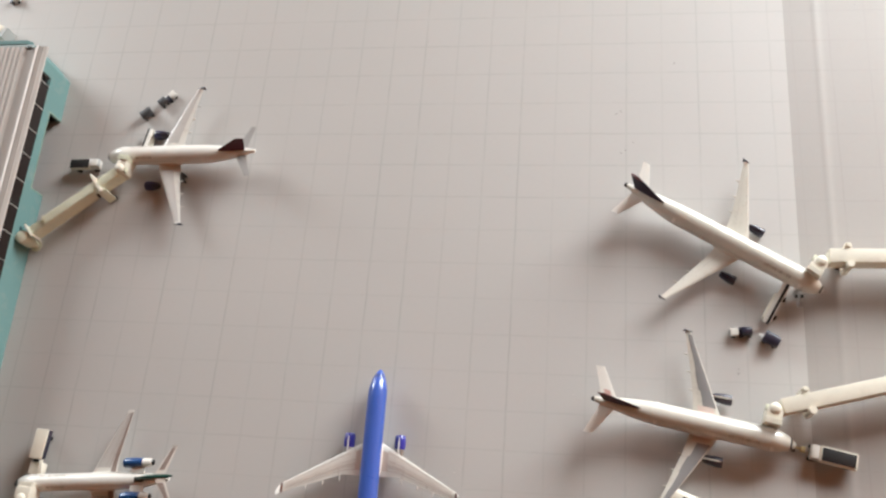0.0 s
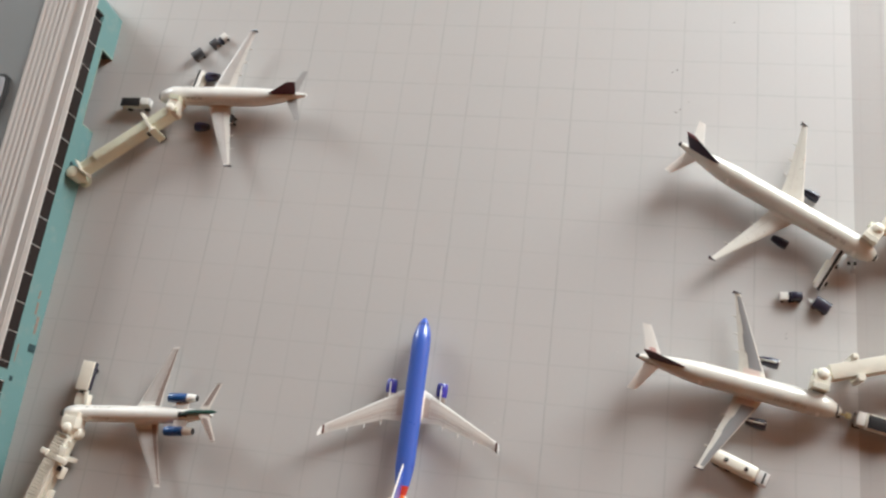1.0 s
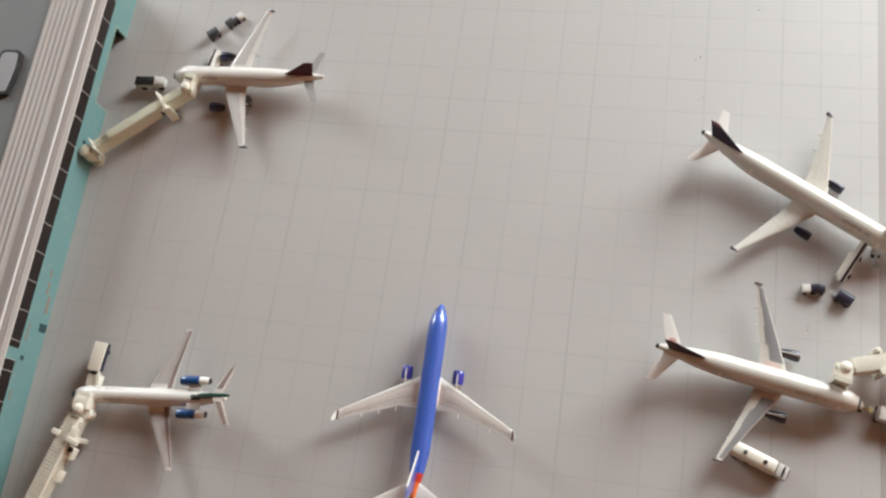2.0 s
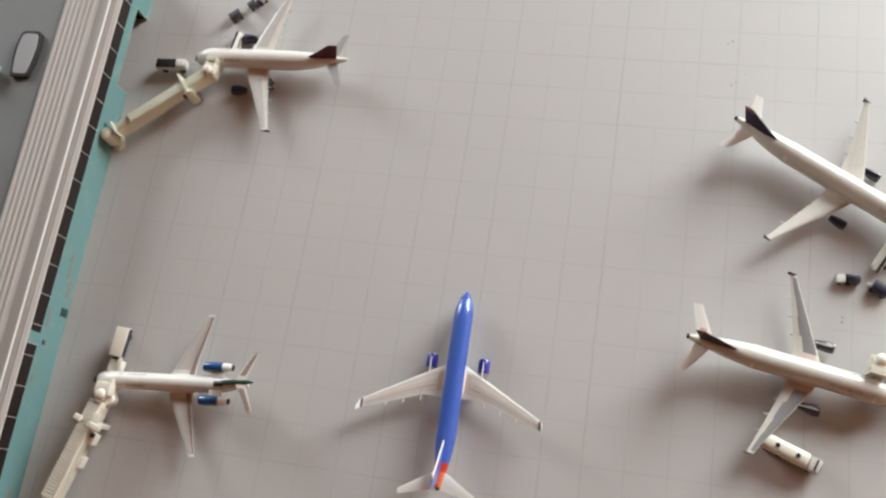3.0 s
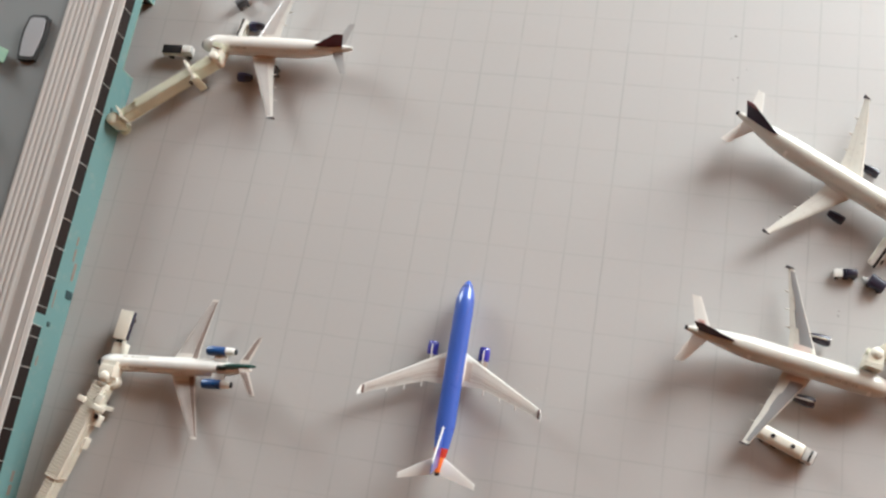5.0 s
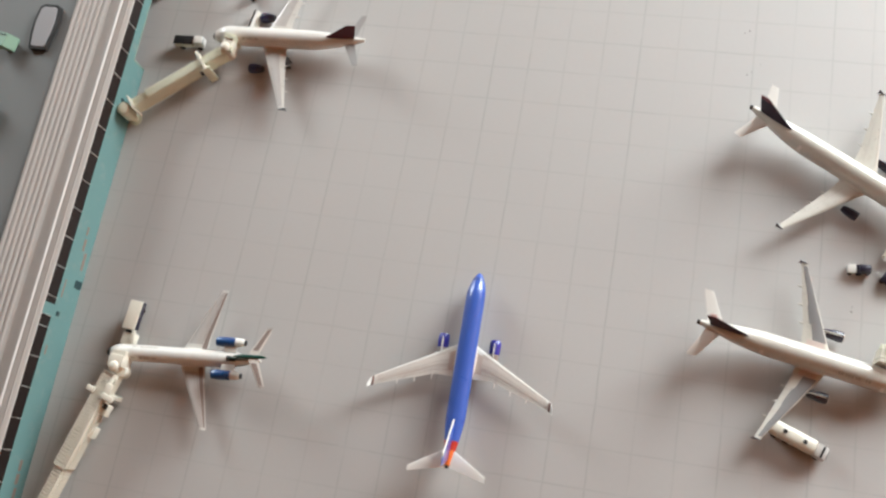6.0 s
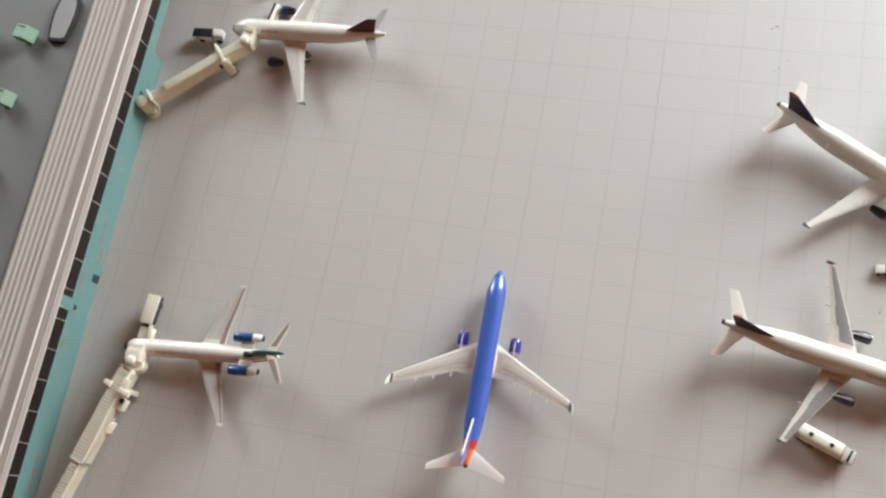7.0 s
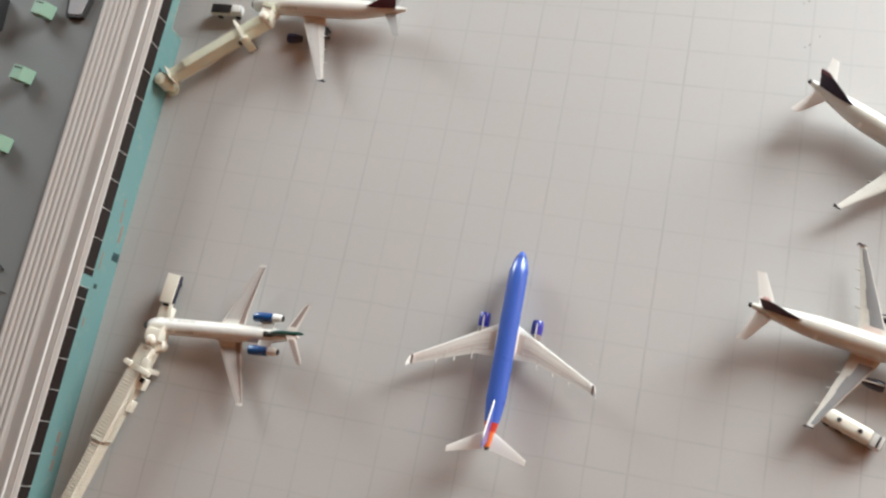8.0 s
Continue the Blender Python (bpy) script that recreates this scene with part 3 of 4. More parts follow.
        for q in (0.3, 0.62):
            rows_loft(bm, [[upper(q + d, f) + Vector((0, 0, 0.002)) for d in (0.0, 0.007)] for f in (0.69, 0.8, 0.9, 0.99)], closed=False)
        part("flap_gap", bm, seam, w, smooth=0)
        for q in () if t_tail else (0.36, 0.55, 0.74):
            xx = half * q
            f = (xx - 0.9 * r) / (half - 0.9 * r)
            le, te = rl + (tl - rl) * f, rt + (tt - rt) * max(0.0, (f - 0.1) / 0.9)
            zz = wing_z[0] + (wing_z[1] - wing_z[0]) * f - 0.012
            bm = B()
            rows_loft(bm, [[(side * xx + 0.024 * k * math.cos(a), yy, zz - 0.008 + 0.028 * k * math.sin(a)) for a in [math.tau * j / 8 for j in range(8)]] for yy, k in ((te + 0.16, 0.2), (te + 0.1, 0.9), (te - 0.01, 0.9), (te - fairing_reach * 0.6, 0.6), (te - fairing_reach, 0.1))])
            part("flap_fairing", bm, colours["wing"], w)
        if winglet == "blended":
            bm = B()
            block(bm, (side * (half + 0.012), (tl + tt) / 2 - 0.02, wing_z[1] + 0.03), (0.05, (tl - tt) * 0.98, 0.05), bevel=0.01)
            part("winglet_root", bm, colours["tip"], w)
            bm = B()
            rows_loft(bm, [[(side * xx, le, zz), (side * xx, te, zz), (side * (xx + 0.012), te, zz), (side * (xx + 0.012), le, zz)] for xx, le, te, zz in ((half, tl, tt, wing_z[1]), (half + 0.05, tl - 0.05, tt - 0.04, wing_z[1] + 0.06), (half + 0.075, tl - 0.15, tt - 0.07, wing_z[1] + 0.13), (half + 0.09, tl - 0.24, tt - 0.11, wing_z[1] + 0.22))])
            part("winglet", bm, WHITE, w)
        elif winglet == "fence":
            bm = B()
            rows_loft(bm, [[(side * (half + d), yy, zz) for yy, zz in ((tl + 0.02, wing_z[1]), (tt - 0.05, wing_z[1] + 0.09), (tt - 0.03, wing_z[1]), (tt - 0.05, wing_z[1] - 0.07))] for d in (-0.012, 0.012)])
            part("wingtip_fence", bm, colours["tip"], w, smooth=0)
    sh, sl, st, sl2, st2, sz = stab
    for side in (1, -1):
        bm = B()
        rows_loft(bm, [foil(le, te, side * x0, z0, th) for x0, le, te, z0, th in ((0.0, sl, st, sz, 0.018), (0.12, sl - 0.04, st - 0.01, sz + 0.005, 0.018), (sh, sl2, st2, sz + (0.0 if t_tail else 0.04), 0.008))])
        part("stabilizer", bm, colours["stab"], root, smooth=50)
        at = lambda q, f: ((0.12 + (sh - 0.12) * q) * side, (sl - 0.04 + (sl2 - sl + 0.04) * q) * (1 - f) + (st + (st2 - st) * q) * f, sz + 0.006 + (0.0 if t_tail else 0.035) * q + 1.6 * math.sqrt(f) * (1 - f) * (0.018 - 0.010 * q) + 0.003)
        if "stab_root" in colours and side < 0:
            bm = B()
            rows_loft(bm, [[at(q, f) for f in (0.3, 0.5, 0.75)] for q in (0.0, 0.12, 0.24)], closed=False)
            part("root_mark", bm, colours["stab_root"], root, "pink mark at the stabilizer's root", smooth=40)
        if stab_panel:
            bm = B()
            rows_loft(bm, [[at(q, f) for f in (0.2, 0.4, 0.6, 0.78)] for q in (0.06, 0.3, 0.6, 0.92)], closed=False)
            part("elevator_panel", bm, stab_panel, root, "painted panel on the stabilizer", smooth=40)
            bm = B()
            rows_loft(bm, [[at(q, f) for f in (0.02, 0.3, 0.6, 0.98)] for q in (0.955, 0.99)], closed=False)
            part("stabilizer_tip", bm, SEAM, root, "dark edge at the stabilizer's tip", smooth=40)
    if tail_marks:
        part("tail_marking", patch(L - 0.92, L - 0.66, radians(72), radians(112), 0.004, 4, 6), tail_marks, fus, "dark marking in front of the fin")
        for a in (radians(2), radians(178)):
            part("tail_stripe", patch(L - 1.0, L - 0.35, a - 0.12, a + 0.12, 0.004, 6, 2), tail_marks, fus, "dark stripe along the rear body")
    bl, bt, fl, ft, fz = fin
    bm = B()
    z0 = shape(L / 2 - bl)[1] + 0.5 * r

    def upright(le, te, zz, th):
        c = le - te
        rim = [(th * 2.2 * math.sqrt(q) * (1 - q), le - c * q, zz) for q in [(k / 6) ** 1.4 for k in range(7)]]
        return rim + [(-a, b, z) for a, b, z in reversed(rim[1:-1])]

    rows_loft(bm, [upright(bl + 0.24, bt, z0 - 0.05, 0.042), upright(bl, bt, zc + r * 1.02, 0.042), *[upright(bl + (fl - bl) * k, bt + (ft - bt) * k, zc + r + (fz - zc - r) * k, 0.04 - 0.024 * k) for k in (0.25, 0.5, fin_cut)], upright(fl, ft, fz, 0.014)])
    for f in bm.faces:
        c = f.calc_center_median()
        if "fin2" in colours and c.z > zc + r + (fz - zc - r) * fin_cut:
            f.material_index = 1
    part("fin", bm, [colours["fin"], colours.get("fin2", colours["fin"])], root, smooth=50)
    if t_tail:
        bm = B()
        rows_loft(bm, [[(0.05 * k * math.cos(a), yy, fz + 0.02 + 0.035 * k * math.sin(a)) for a in [math.tau * j / 10 for j in range(10)]] for yy, k in ((fl + 0.22, 0.2), (fl + 0.1, 0.8), (fl, 1.0), (ft, 1.0), (ft - 0.14, 0.3))])
        part("fin_cap", bm, colours["fin"], root, "dark green bullet fairing on the fin")
    if "fin_edge" in colours:
        bm = B()
        rows_loft(bm, [[(0.02, yy + 0.02, zz), (0, yy + 0.05, zz), (-0.02, yy + 0.02, zz), (-0.02, yy - 0.05, zz), (0.02, yy - 0.05, zz)] for yy, zz in ((bl, zc + r * 1.02), (fl, fz))])
        part("fin_edge", bm, colours["fin_edge"], root, "white leading edge of the fin")
    off, front, length, er, ez = engine
    cowl = 0.66 if t_tail else 0.56
    for side in (1, -1):
        bm = B()
        ring = lambda yy, k: [(side * off + er * k * math.cos(a), yy, ez + er * k * math.sin(a)) for a in [math.tau * j / 18 for j in range(18)]]
        rows_loft(bm, [ring(front - length * q, k) for q, k in ((0.06, 0.78), (0.0, 0.88), (0.03, 0.97), (0.2, 1.05), (0.4, 1.03), (cowl - 0.02, 0.98), (cowl, 0.97))])
        nac = part("nacelle", bm, colours["engine"], root, smooth=50)
        bm = B()
        rows_loft(bm, [ring(front - length * q, k) for q, k in ((cowl - 0.02, 0.95), (cowl + 0.2, 0.86), (0.97, 0.66), (1.0, 0.42))])
        part("exhaust", bm, colours.get("exhaust", METAL), nac, smooth=50)
        bm = B()
        rows_loft(bm, [ring(front - length * q, k) for q, k in ((0.96, 0.66), (1.0, 0.62), (1.02, 0.5))])
        part("nozzle", bm, BLACK, nac, smooth=50)
        bm = B()
        rows_loft(bm, [ring(front - length * 0.065, 0.74), ring(front - length * 0.08, 0.72)])
        part("fan", bm, BLACK, nac)
        bm = B()
        rows_loft(bm, [ring(front - length * q, k) for q, k in ((0.05, 0.8), (-0.012, 0.88), (0.0, 0.935), (0.07, 0.99))], caps=False)
        part("inlet_lip", bm, colours.get("lip", METAL), nac, smooth=60)
        bm = B()
        if t_tail:
            block(bm, (side * (off + r) / 2, front - length * 0.5, ez), (off - r * 0.3, length * 0.45, 0.05), bevel=0.012)
        else:
            rows_loft(bm, [[(side * off - w, yy, zz), (side * off + w, yy, zz), (side * off + w * 0.6, yy, zz + h), (side * off - w * 0.6, yy, zz + h)] for yy, w, zz, h in ((front - 0.1 * length, 0.01, ez + er * 0.95, 0.01), (front - 0.3 * length, 0.022, ez + er * 0.9, 0.06), (front - length, 0.02, ez + er * 0.2, 0.12))])
        part("pylon", bm, colours.get("pylon", WHITE), nac)
    gy = [(0.0, L / 2 - 0.55), (0.2, (rl + rt) / 2 - 0.1), (-0.2, (rl + rt) / 2 - 0.1)]
    for k, (gx, yy) in enumerate(gy):
        bm = B()
        tube(bm, (gx, yy, 0.05), (gx, yy, zc - 0.6 * r), 0.016, seg=8)
        g = part("landing_gear" if k else "nose_gear", bm, METAL, root)
        for d in (-0.035, 0.035):
            bm = B()
            tube(bm, (gx + d - 0.014, yy, 0.052), (gx + d + 0.014, yy, 0.052), 0.052, seg=14)
            part("wheel", bm, RUBBER, g)
    return root


airliner("blue twin-jet model airliner with white wings and red-orange tail", -1.275, -3.62, 90.3, 4.95, 0.245, 0.47,
         dict(body=[BLUE, RED, ORANGE], wing=WHITE, tip=paint("winglet_brown", (0.16, 0.09, 0.08), 0.4), stab=LIT_WHITE, fin=BLUE, fin_edge=WHITE, windows=BLUE, door=BLUE_DOOR, engine=ENGINE_BLUE, lip=ENGINE_BLUE, pylon=WHITE),
         (2.2, 0.60, -0.24, -0.53, -0.76), (0.95, -2.0, -2.46, -2.54, -2.68, 0.6), (-1.35, -2.3, -2.22, -2.5, 1.5), (0.66, 0.80, 0.62, 0.14, 0.25), winglet="blended", bands=(-1.80, -2.02), kink=0.0, fairing_reach=0.07, tail=1.3, seam=SEAM_SOFT, nose=1.4, cockpit=COCKPIT_BLUE, glass=(0.15, 0.24), panel=PANEL_PALE, lines=(0.2, 0.46, 0.6, 0.8), root_patch=PANEL_TAN, tip_cone=BLACK)
airliner("white rear-engined T-tail model airliner with blue engines, dark green fin", -8.68, -4.455, 184.8, 4.42, 0.225, 0.45,
         dict(body=[WHITE], wing=WHITE, tip=WING_WHITE, stab=WING_WHITE, fin=GREEN_TAIL, engine=TEAL_BLUE, exhaust=WHITE, lip=TEAL_BLUE, pylon=WHITE),
         (1.84, 0.10, -0.60, -0.79, -0.96), (0.75, -2.06, -2.36, -2.48, -2.62, 1.14), (-1.36, -2.06, -1.91, -2.41, 1.13), (0.43, -0.96, 0.78, 0.125, 0.6), wing_z=(0.29, 0.43), t_tail=True, titles=True, nose_cap=BLACK, tail=1.15, glass=(0.02, 0.2), panel=PANEL_SHADED, flap=FLAP_TAN, lines=(0.015, 0.5), tail_marks=paint("tail_mark_dark", (0.03, 0.03, 0.025), 0.5), stab_panel=FLAP_TAN)
# the brown belly fairing carries the underside's shade in its colour
airliner("white model airliner with dark maroon fin, at a cream jet bridge", -8.01, 5.05, 181.3, 4.75, 0.283, 0.48,
         dict(body=[WHITE], wing=WHITE, tip=NAVY, stab=STAB_GREY, fin=MAROON, engine=ENGINE_NAVY, lip=NAVY, exhaust=NAVY, pylon=NAVY, fairing=paint("belly_shade_brown", (0.52, 0.38, 0.29), 0.5)),
         (2.25, 0.74, 0.02, -0.21, -0.38), (0.8, -1.73, -2.08, -2.14, -2.30, 0.6), (-1.26, -2.09, -2.02, -2.28, 1.4), (0.85, 1.10, 0.42, 0.14, 0.16), winglet="fence", titles=True, nose=1.0, glass=(0.06, 0.13), specks=((-1, 0.35, 0.2), (-1, 0.5, 0.22), (-1, 0.64, 0.2), (-1, 0.78, 0.25), (1, 0.4, 0.5)), panel=PANEL_SHADED, seam=SEAM_SOFT)
airliner("long white model airliner with dark navy fin and engines", 7.385, 2.71, -29.9, 5.64, 0.29, 0.48,
         dict(body=[DIMMED_WHITE], wing=DIMMED_WHITE, tip=NAVY, stab=STAB_WHITE, fin=FIN_NAVY, fin2=ROSE, engine=NAVY, lip=NAVY, exhaust=NAVY, pylon=NAVY),
         (2.24, 0.68, 0.02, -0.37, -0.5), (0.84, -2.12, -2.55, -2.54, -2.74, 0.6), (-1.65, -2.55, -2.45, -2.68, 1.47), (0.77, 0.87, 0.42, 0.12, 0.15), winglet="fence", titles=True, nose=1.0, glass=(0.05, 0.10), specks=((-1, 0.42, 0.3), (-1, 0.46, 0.16), (-1, 0.55, 0.2), (1, 0.5, 0.4), (1, 0.3, 0.25)), seam=SEAM_PALE, tip_cone=BLACK)
airliner("white model airliner with dark fin and grey wing panels", 6.545, -2.12, -10.2, 4.87, 0.285, 0.48,
         dict(body=[DIMMED_WHITE], wing=DIMMED_WHITE, tip=NAVY, stab=STAB_WHITE, fin=TAIL_NAVY, fin2=MAROON, stab_root=PINK_DEEP, engine=NAVY, lip=METAL, exhaust=NAVY, pylon=DIMMED_WHITE, fairing=PINK),
         (2.22, 0.67, 0.01, -0.36, -0.5), (0.84, -1.79, -2.21, -2.26, -2.48, 0.6), (-1.26, -2.14, -2.08, -2.31, 1.47), (0.77, 0.88, 0.47, 0.13, 0.24), winglet="fence", panel=WING_GREY, titles=True, nose=1.0, glass=(0.11, 0.16), root_patch=PINK, seam=SEAM_SOFT, tip_cone=BLACK)


# ---- jet bridges ----
def jet_bridge(label, base, joint, lift, cab, door, colour, widths=(0.30, 0.36), z=(0.36, 0.82), column=True, split=0.45, ribs=True, service=True, bar=True, cab_w=0.36, wall_ribs=False):
    """Rotunda at base, two telescoping tunnels to the joint, lift frame on wheels, round cab joint and cab with bellows at the door."""
    base, joint, cab, door = Vector(base), Vector(joint), Vector(cab), Vector(door)
    root = thing("jet_bridge", base.x, base.y, 90, label, "jet bridge", "jet bridges")
    d = joint - base
    ang, length = math.degrees(math.atan2(d.y, d.x)), d.length
    along = d.normalized()
    z0, z1 = z
    bm = B()
    tube(bm, (0, 0, z0 - 0.03), (0, 0, z1 - 0.03), 0.19, seg=24)
    tube(bm, (0, 0, z1 - 0.03), (0, 0, z1 + 0.01), 0.19, 0.13, seg=24)
    rot = part("rotunda", bm, colour, root)
    bm = B()
    rows_loft(bm, [[tuple(along * 0.25 + Vector((-along.y, along.x)) * a) + (zz,) for a, zz in ((-w, z0 - 0.05), (w, z0 - 0.05), (w, z1 + 0.06), (-w, z1 + 0.06))] for w in (0.22,)] + [[tuple(along * 0.29 + Vector((-along.y, along.x)) * a) + (zz,) for a, zz in ((-0.22, z0 - 0.05), (0.22, z0 - 0.05), (0.22, z1 + 0.06), (-0.22, z1 + 0.06))]])
    part("collar", bm, WARM_WHITE, rot, smooth=0)
    if column:
        bm = B()
        tube(bm, (0, 0, 0.0), (0, 0, z0 - 0.02), 0.09, seg=16)
        tube(bm, (0, 0, 0.0), (0, 0, 0.03), 0.18, seg=16)
        part("column", bm, colour, rot)
    left = Vector((-along.y, along.x))
    for k, (a0, a1, w, dz) in enumerate(((0.3, length * split + 0.15, widths[0], -0.03), (length * split, length, widths[1], 0.0))):
        mid = along * (a0 + a1) / 2
        bm = B()
        low = 0.04 if wall_ribs else 0.035 if ribs else 0.0
        block(bm, (mid.x, mid.y, (z0 + z1 - low) / 2 + dz), (a1 - a0, w, z1 - z0 + dz - low), ang, 0.015)
        t = part("tunnel", bm, colour, root)
        if ribs:
            bm = B()
            pitch = 0.086 if wall_ribs else 0.074
            n = int((a1 - a0 - 0.1) / pitch)
            for j in range(n):
                c = along * (a0 + 0.06 + j * pitch)
                if wall_ribs:  # ribs on the roof, stopping short of one edge, and shallower ones on the wall below it
                    e, g = c + left * w * 0.08 * k, c - left * (w / 2 + 0.012)
                    block(bm, (e.x, e.y, z1 + dz - 0.02), (0.054, w * (0.98 - 0.12 * k), 0.08), ang)
                    block(bm, (g.x, g.y, (z0 + z1) / 2 + dz - 0.02), (0.05, 0.05, z1 - z0 - 0.14), ang)
                else:
                    block(bm, (c.x, c.y, z1 + dz * 1.5 - 0.025), (0.042, w * 0.98, 0.09), ang)
            tagged(part("roof_ribs", bm, colour, t, smooth=0), kind="stuff")
            if wall_ribs and k:
                bm = B()
                e = mid - left * (w / 2 - w * 0.07)
                block(bm, (e.x, e.y, z1 + dz - 0.02), (a1 - a0 - 0.02, w * 0.14, 0.07), ang, 0.008)
                part("roof_edge", bm, colour, t, "plain strip along the tunnel's roof")
        bm = B()
        side = Vector((-along.y, along.x))
        if ribs:
            for f in (a0 + 0.012, a1 - 0.012):
                c = along * f
                block(bm, (c.x, c.y, z1 + dz * 1.5 - 0.02), (0.024, w, 0.1), ang)
        for sgn in (1, -1):
            c = mid + side * sgn * (w / 2 + 0.006)
            block(bm, (c.x, c.y, z0 + dz + 0.04), (a1 - a0 - 0.04, 0.02, 0.03), ang)
        part("rail", bm, colour, t, smooth=0)
    c = along * lift
    bm = B()
    side = Vector((-along.y, along.x))
    for sgn in (1, -1):
        e = c + side * sgn * (widths[1] / 2 + 0.09)
        block(bm, (e.x, e.y, 0.5), (0.11, 0.11, 0.72), ang, 0.015)
    if wall_ribs:  # a short block on one side, a long one reaching out on the other
        for across, size in ((widths[1] / 2 + 0.04, 0.22), (-widths[1] / 2 - 0.14, 0.36)):
            e = c + side * across - along * (0.0 if across > 0 else 0.04)
            block(bm, (e.x, e.y, 0.87), (0.14, size, 0.1), ang - 4, 0.02)
        e = c - side * (widths[1] / 2 + 0.04) + along * 0.17
        block(bm, (e.x, e.y, 0.82), (0.24, 0.2, 0.1), ang, 0.015)
    elif bar:
        block(bm, (c.x, c.y, 0.87), (0.07, widths[1] + 0.42, 0.07), ang, 0.012)
    else:
        for sgn in (1, -1):
            e = c + side * sgn * (widths[1] / 2 + 0.07)
            tube(bm, (e.x, e.y, 0.8), (e.x, e.y, 0.92 if sgn * along.x < 0 else 0.7), 0.1, 0.085, seg=16)
    block(bm, (c.x, c.y, 0.13), (0.12, widths[1] + 0.2, 0.07), ang, 0.01)
    lf = part("lift_frame", bm, WARM_WHITE, root)
    for sgn in (1, -1):
        for f in (0.07, -0.07):
            e = c + side * (0.2 * sgn if bar and not wall_ribs else 0.06 * sgn + (0.11 if wall_ribs else 0.0)) + along * f
            q = side * 0.045
            bm = B()
            tube(bm, (e.x - q.x, e.y - q.y, 0.075), (e.x + q.x, e.y + q.y, 0.075), 0.075, seg=16)
            part("wheel", bm, RUBBER, lf)
    bm = B()
    if wall_ribs:
        e = c - side * (widths[1] / 2 + 0.09) - along * 0.27
        block(bm, (e.x, e.y, 0.685), (0.12, 0.12, 0.05), ang)
        for back, reach, top in ((0.36, 0.2, 0.66), (1.0, 0.12, 0.58)):
            plate = B()
            f = c - side * (widths[1] / 2 + reach / 2 - 0.02) - along * back
            block(plate, (f.x, f.y, top - 0.12), (0.3, reach, 0.24), ang, 0.015)
            part("side_box", plate, colour, lf, "cream box on the tunnel's side")
    else:
        e = c + side * -(widths[1] / 2 + 0.02) - along * 0.16
        block(bm, (e.x, e.y, z0 + 0.16), (0.13, 0.05, 0.16), ang)
    if service:
        part("service_door", bm, BLACK, lf, "small black service door", smooth=0)
    else:
        bm.free()
    cb, dr = cab - base, door - base
    bm = B()
    ring = [[(cb.x + rr * math.cos(math.tau * k / 24), cb.y + rr * math.sin(math.tau * k / 24), zz) for k in range(24)] for rr, zz in ((0.15, z0 - 0.02), (0.15, z1 + 0.02), (0.145, z1 + 0.05), (0.12, z1 + 0.09), (0.08, z1 + 0.115), (0.03, z1 + 0.125))]
    rows_loft(bm, ring)
    part("cab_joint", bm, WARM_WHITE, root)
    e = (cb + dr) / 2
    v = dr - cb
    ca = math.degrees(math.atan2(v.y, v.x))
    bm = B()
    block(bm, (e.x, e.y, (z0 + z1) / 2 + 0.03), (v.length, cab_w, z1 - z0 + 0.05), ca, 0.03)
    cabin = part("cab", bm, WARM_WHITE, root)
    bm = B()
    vn = v.normalized()
    for k in range(3):
        f = dr + vn * (0.0 + 0.05 * k)
        if wall_ribs:
            block(bm, (f.x, f.y, (z0 + z1) / 2), (0.052, cab_w - 0.03 - 0.01 * (k % 2), z1 - z0), ca, 0.008)
        else:
            block(bm, (f.x, f.y, (z0 + z1) / 2 + 0.05), (0.04, cab_w + 0.02 - 0.02 * (k % 2), z1 - z0 + 0.10), ca, 0.008)
    part("bellows", bm, colour, cabin, smooth=0)
    bm = B()
    f = cb + Vector((vn.y, -vn.x)) * 0.17
    block(bm, (f.x, f.y, z1 - 0.04), (0.14, 0.1, 0.14), ca, 0.02)
    if wall_ribs:
        bm.free()
    else:
        part("cab_window", bm, CREAM, cabin)
    if wall_ribs:
        bm = B()
        f = cb + Vector((0.09, -0.08))
        tube(bm, (f.x, f.y, z0 - 0.02), (f.x, f.y, 0.6), 0.17, seg=24)
        tube(bm, (f.x, f.y, 0.6), (f.x, f.y, 0.63), 0.17, 0.14, seg=24)
        part("turntable", bm, WARM_WHITE, root, "round platform under the cab")
    if bar and not wall_ribs:
        bm = B()
        f = c - side * (widths[1] / 2 + 0.13)
        block(bm, (f.x, f.y, 0.46), (0.24, 0.07, 0.72), ang, 0.015)
        part("column_plate", bm, colour, lf, "cream plate over the lift column")
    return root


jet_bridge("cream plastic jet bridge with ribbed tunnel roof on wheels", (-12.28, 2.24), (-9.72, 4.385), 2.62, (-9.66, 4.43), (-9.60, 4.72), CREAM, split=0.235, widths=(0.24, 0.28), service=True, cab_w=0.3)
jet_bridge("cream ribbed jet bridge reaching the T-tail model", (-12.14, -12.2), (-10.38, -5.2), 6.66, (-10.29, -5.03), (-10.28, -4.72), WARM_WHITE, split=0.64, widths=(0.26, 0.37), z=(0.38, 0.82), wall_ribs=True, cab_w=0.42)
jet_bridge("off-white jet bridge beside the grey-winged airliner", (13.6, -0.36), (8.62, -1.70), 4.55, (8.43, -1.78), (8.38, -2.02), WARM_WHITE, split=0.3, ribs=False, service=False, bar=False)
jet_bridge("off-white jet bridge beside the long airliner", (14.2, 2.2), (9.95, 2.14), 3.8, (9.73, 1.96), (9.58, 1.75), WARM_WHITE, split=0.3, ribs=False, service=False, bar=False)
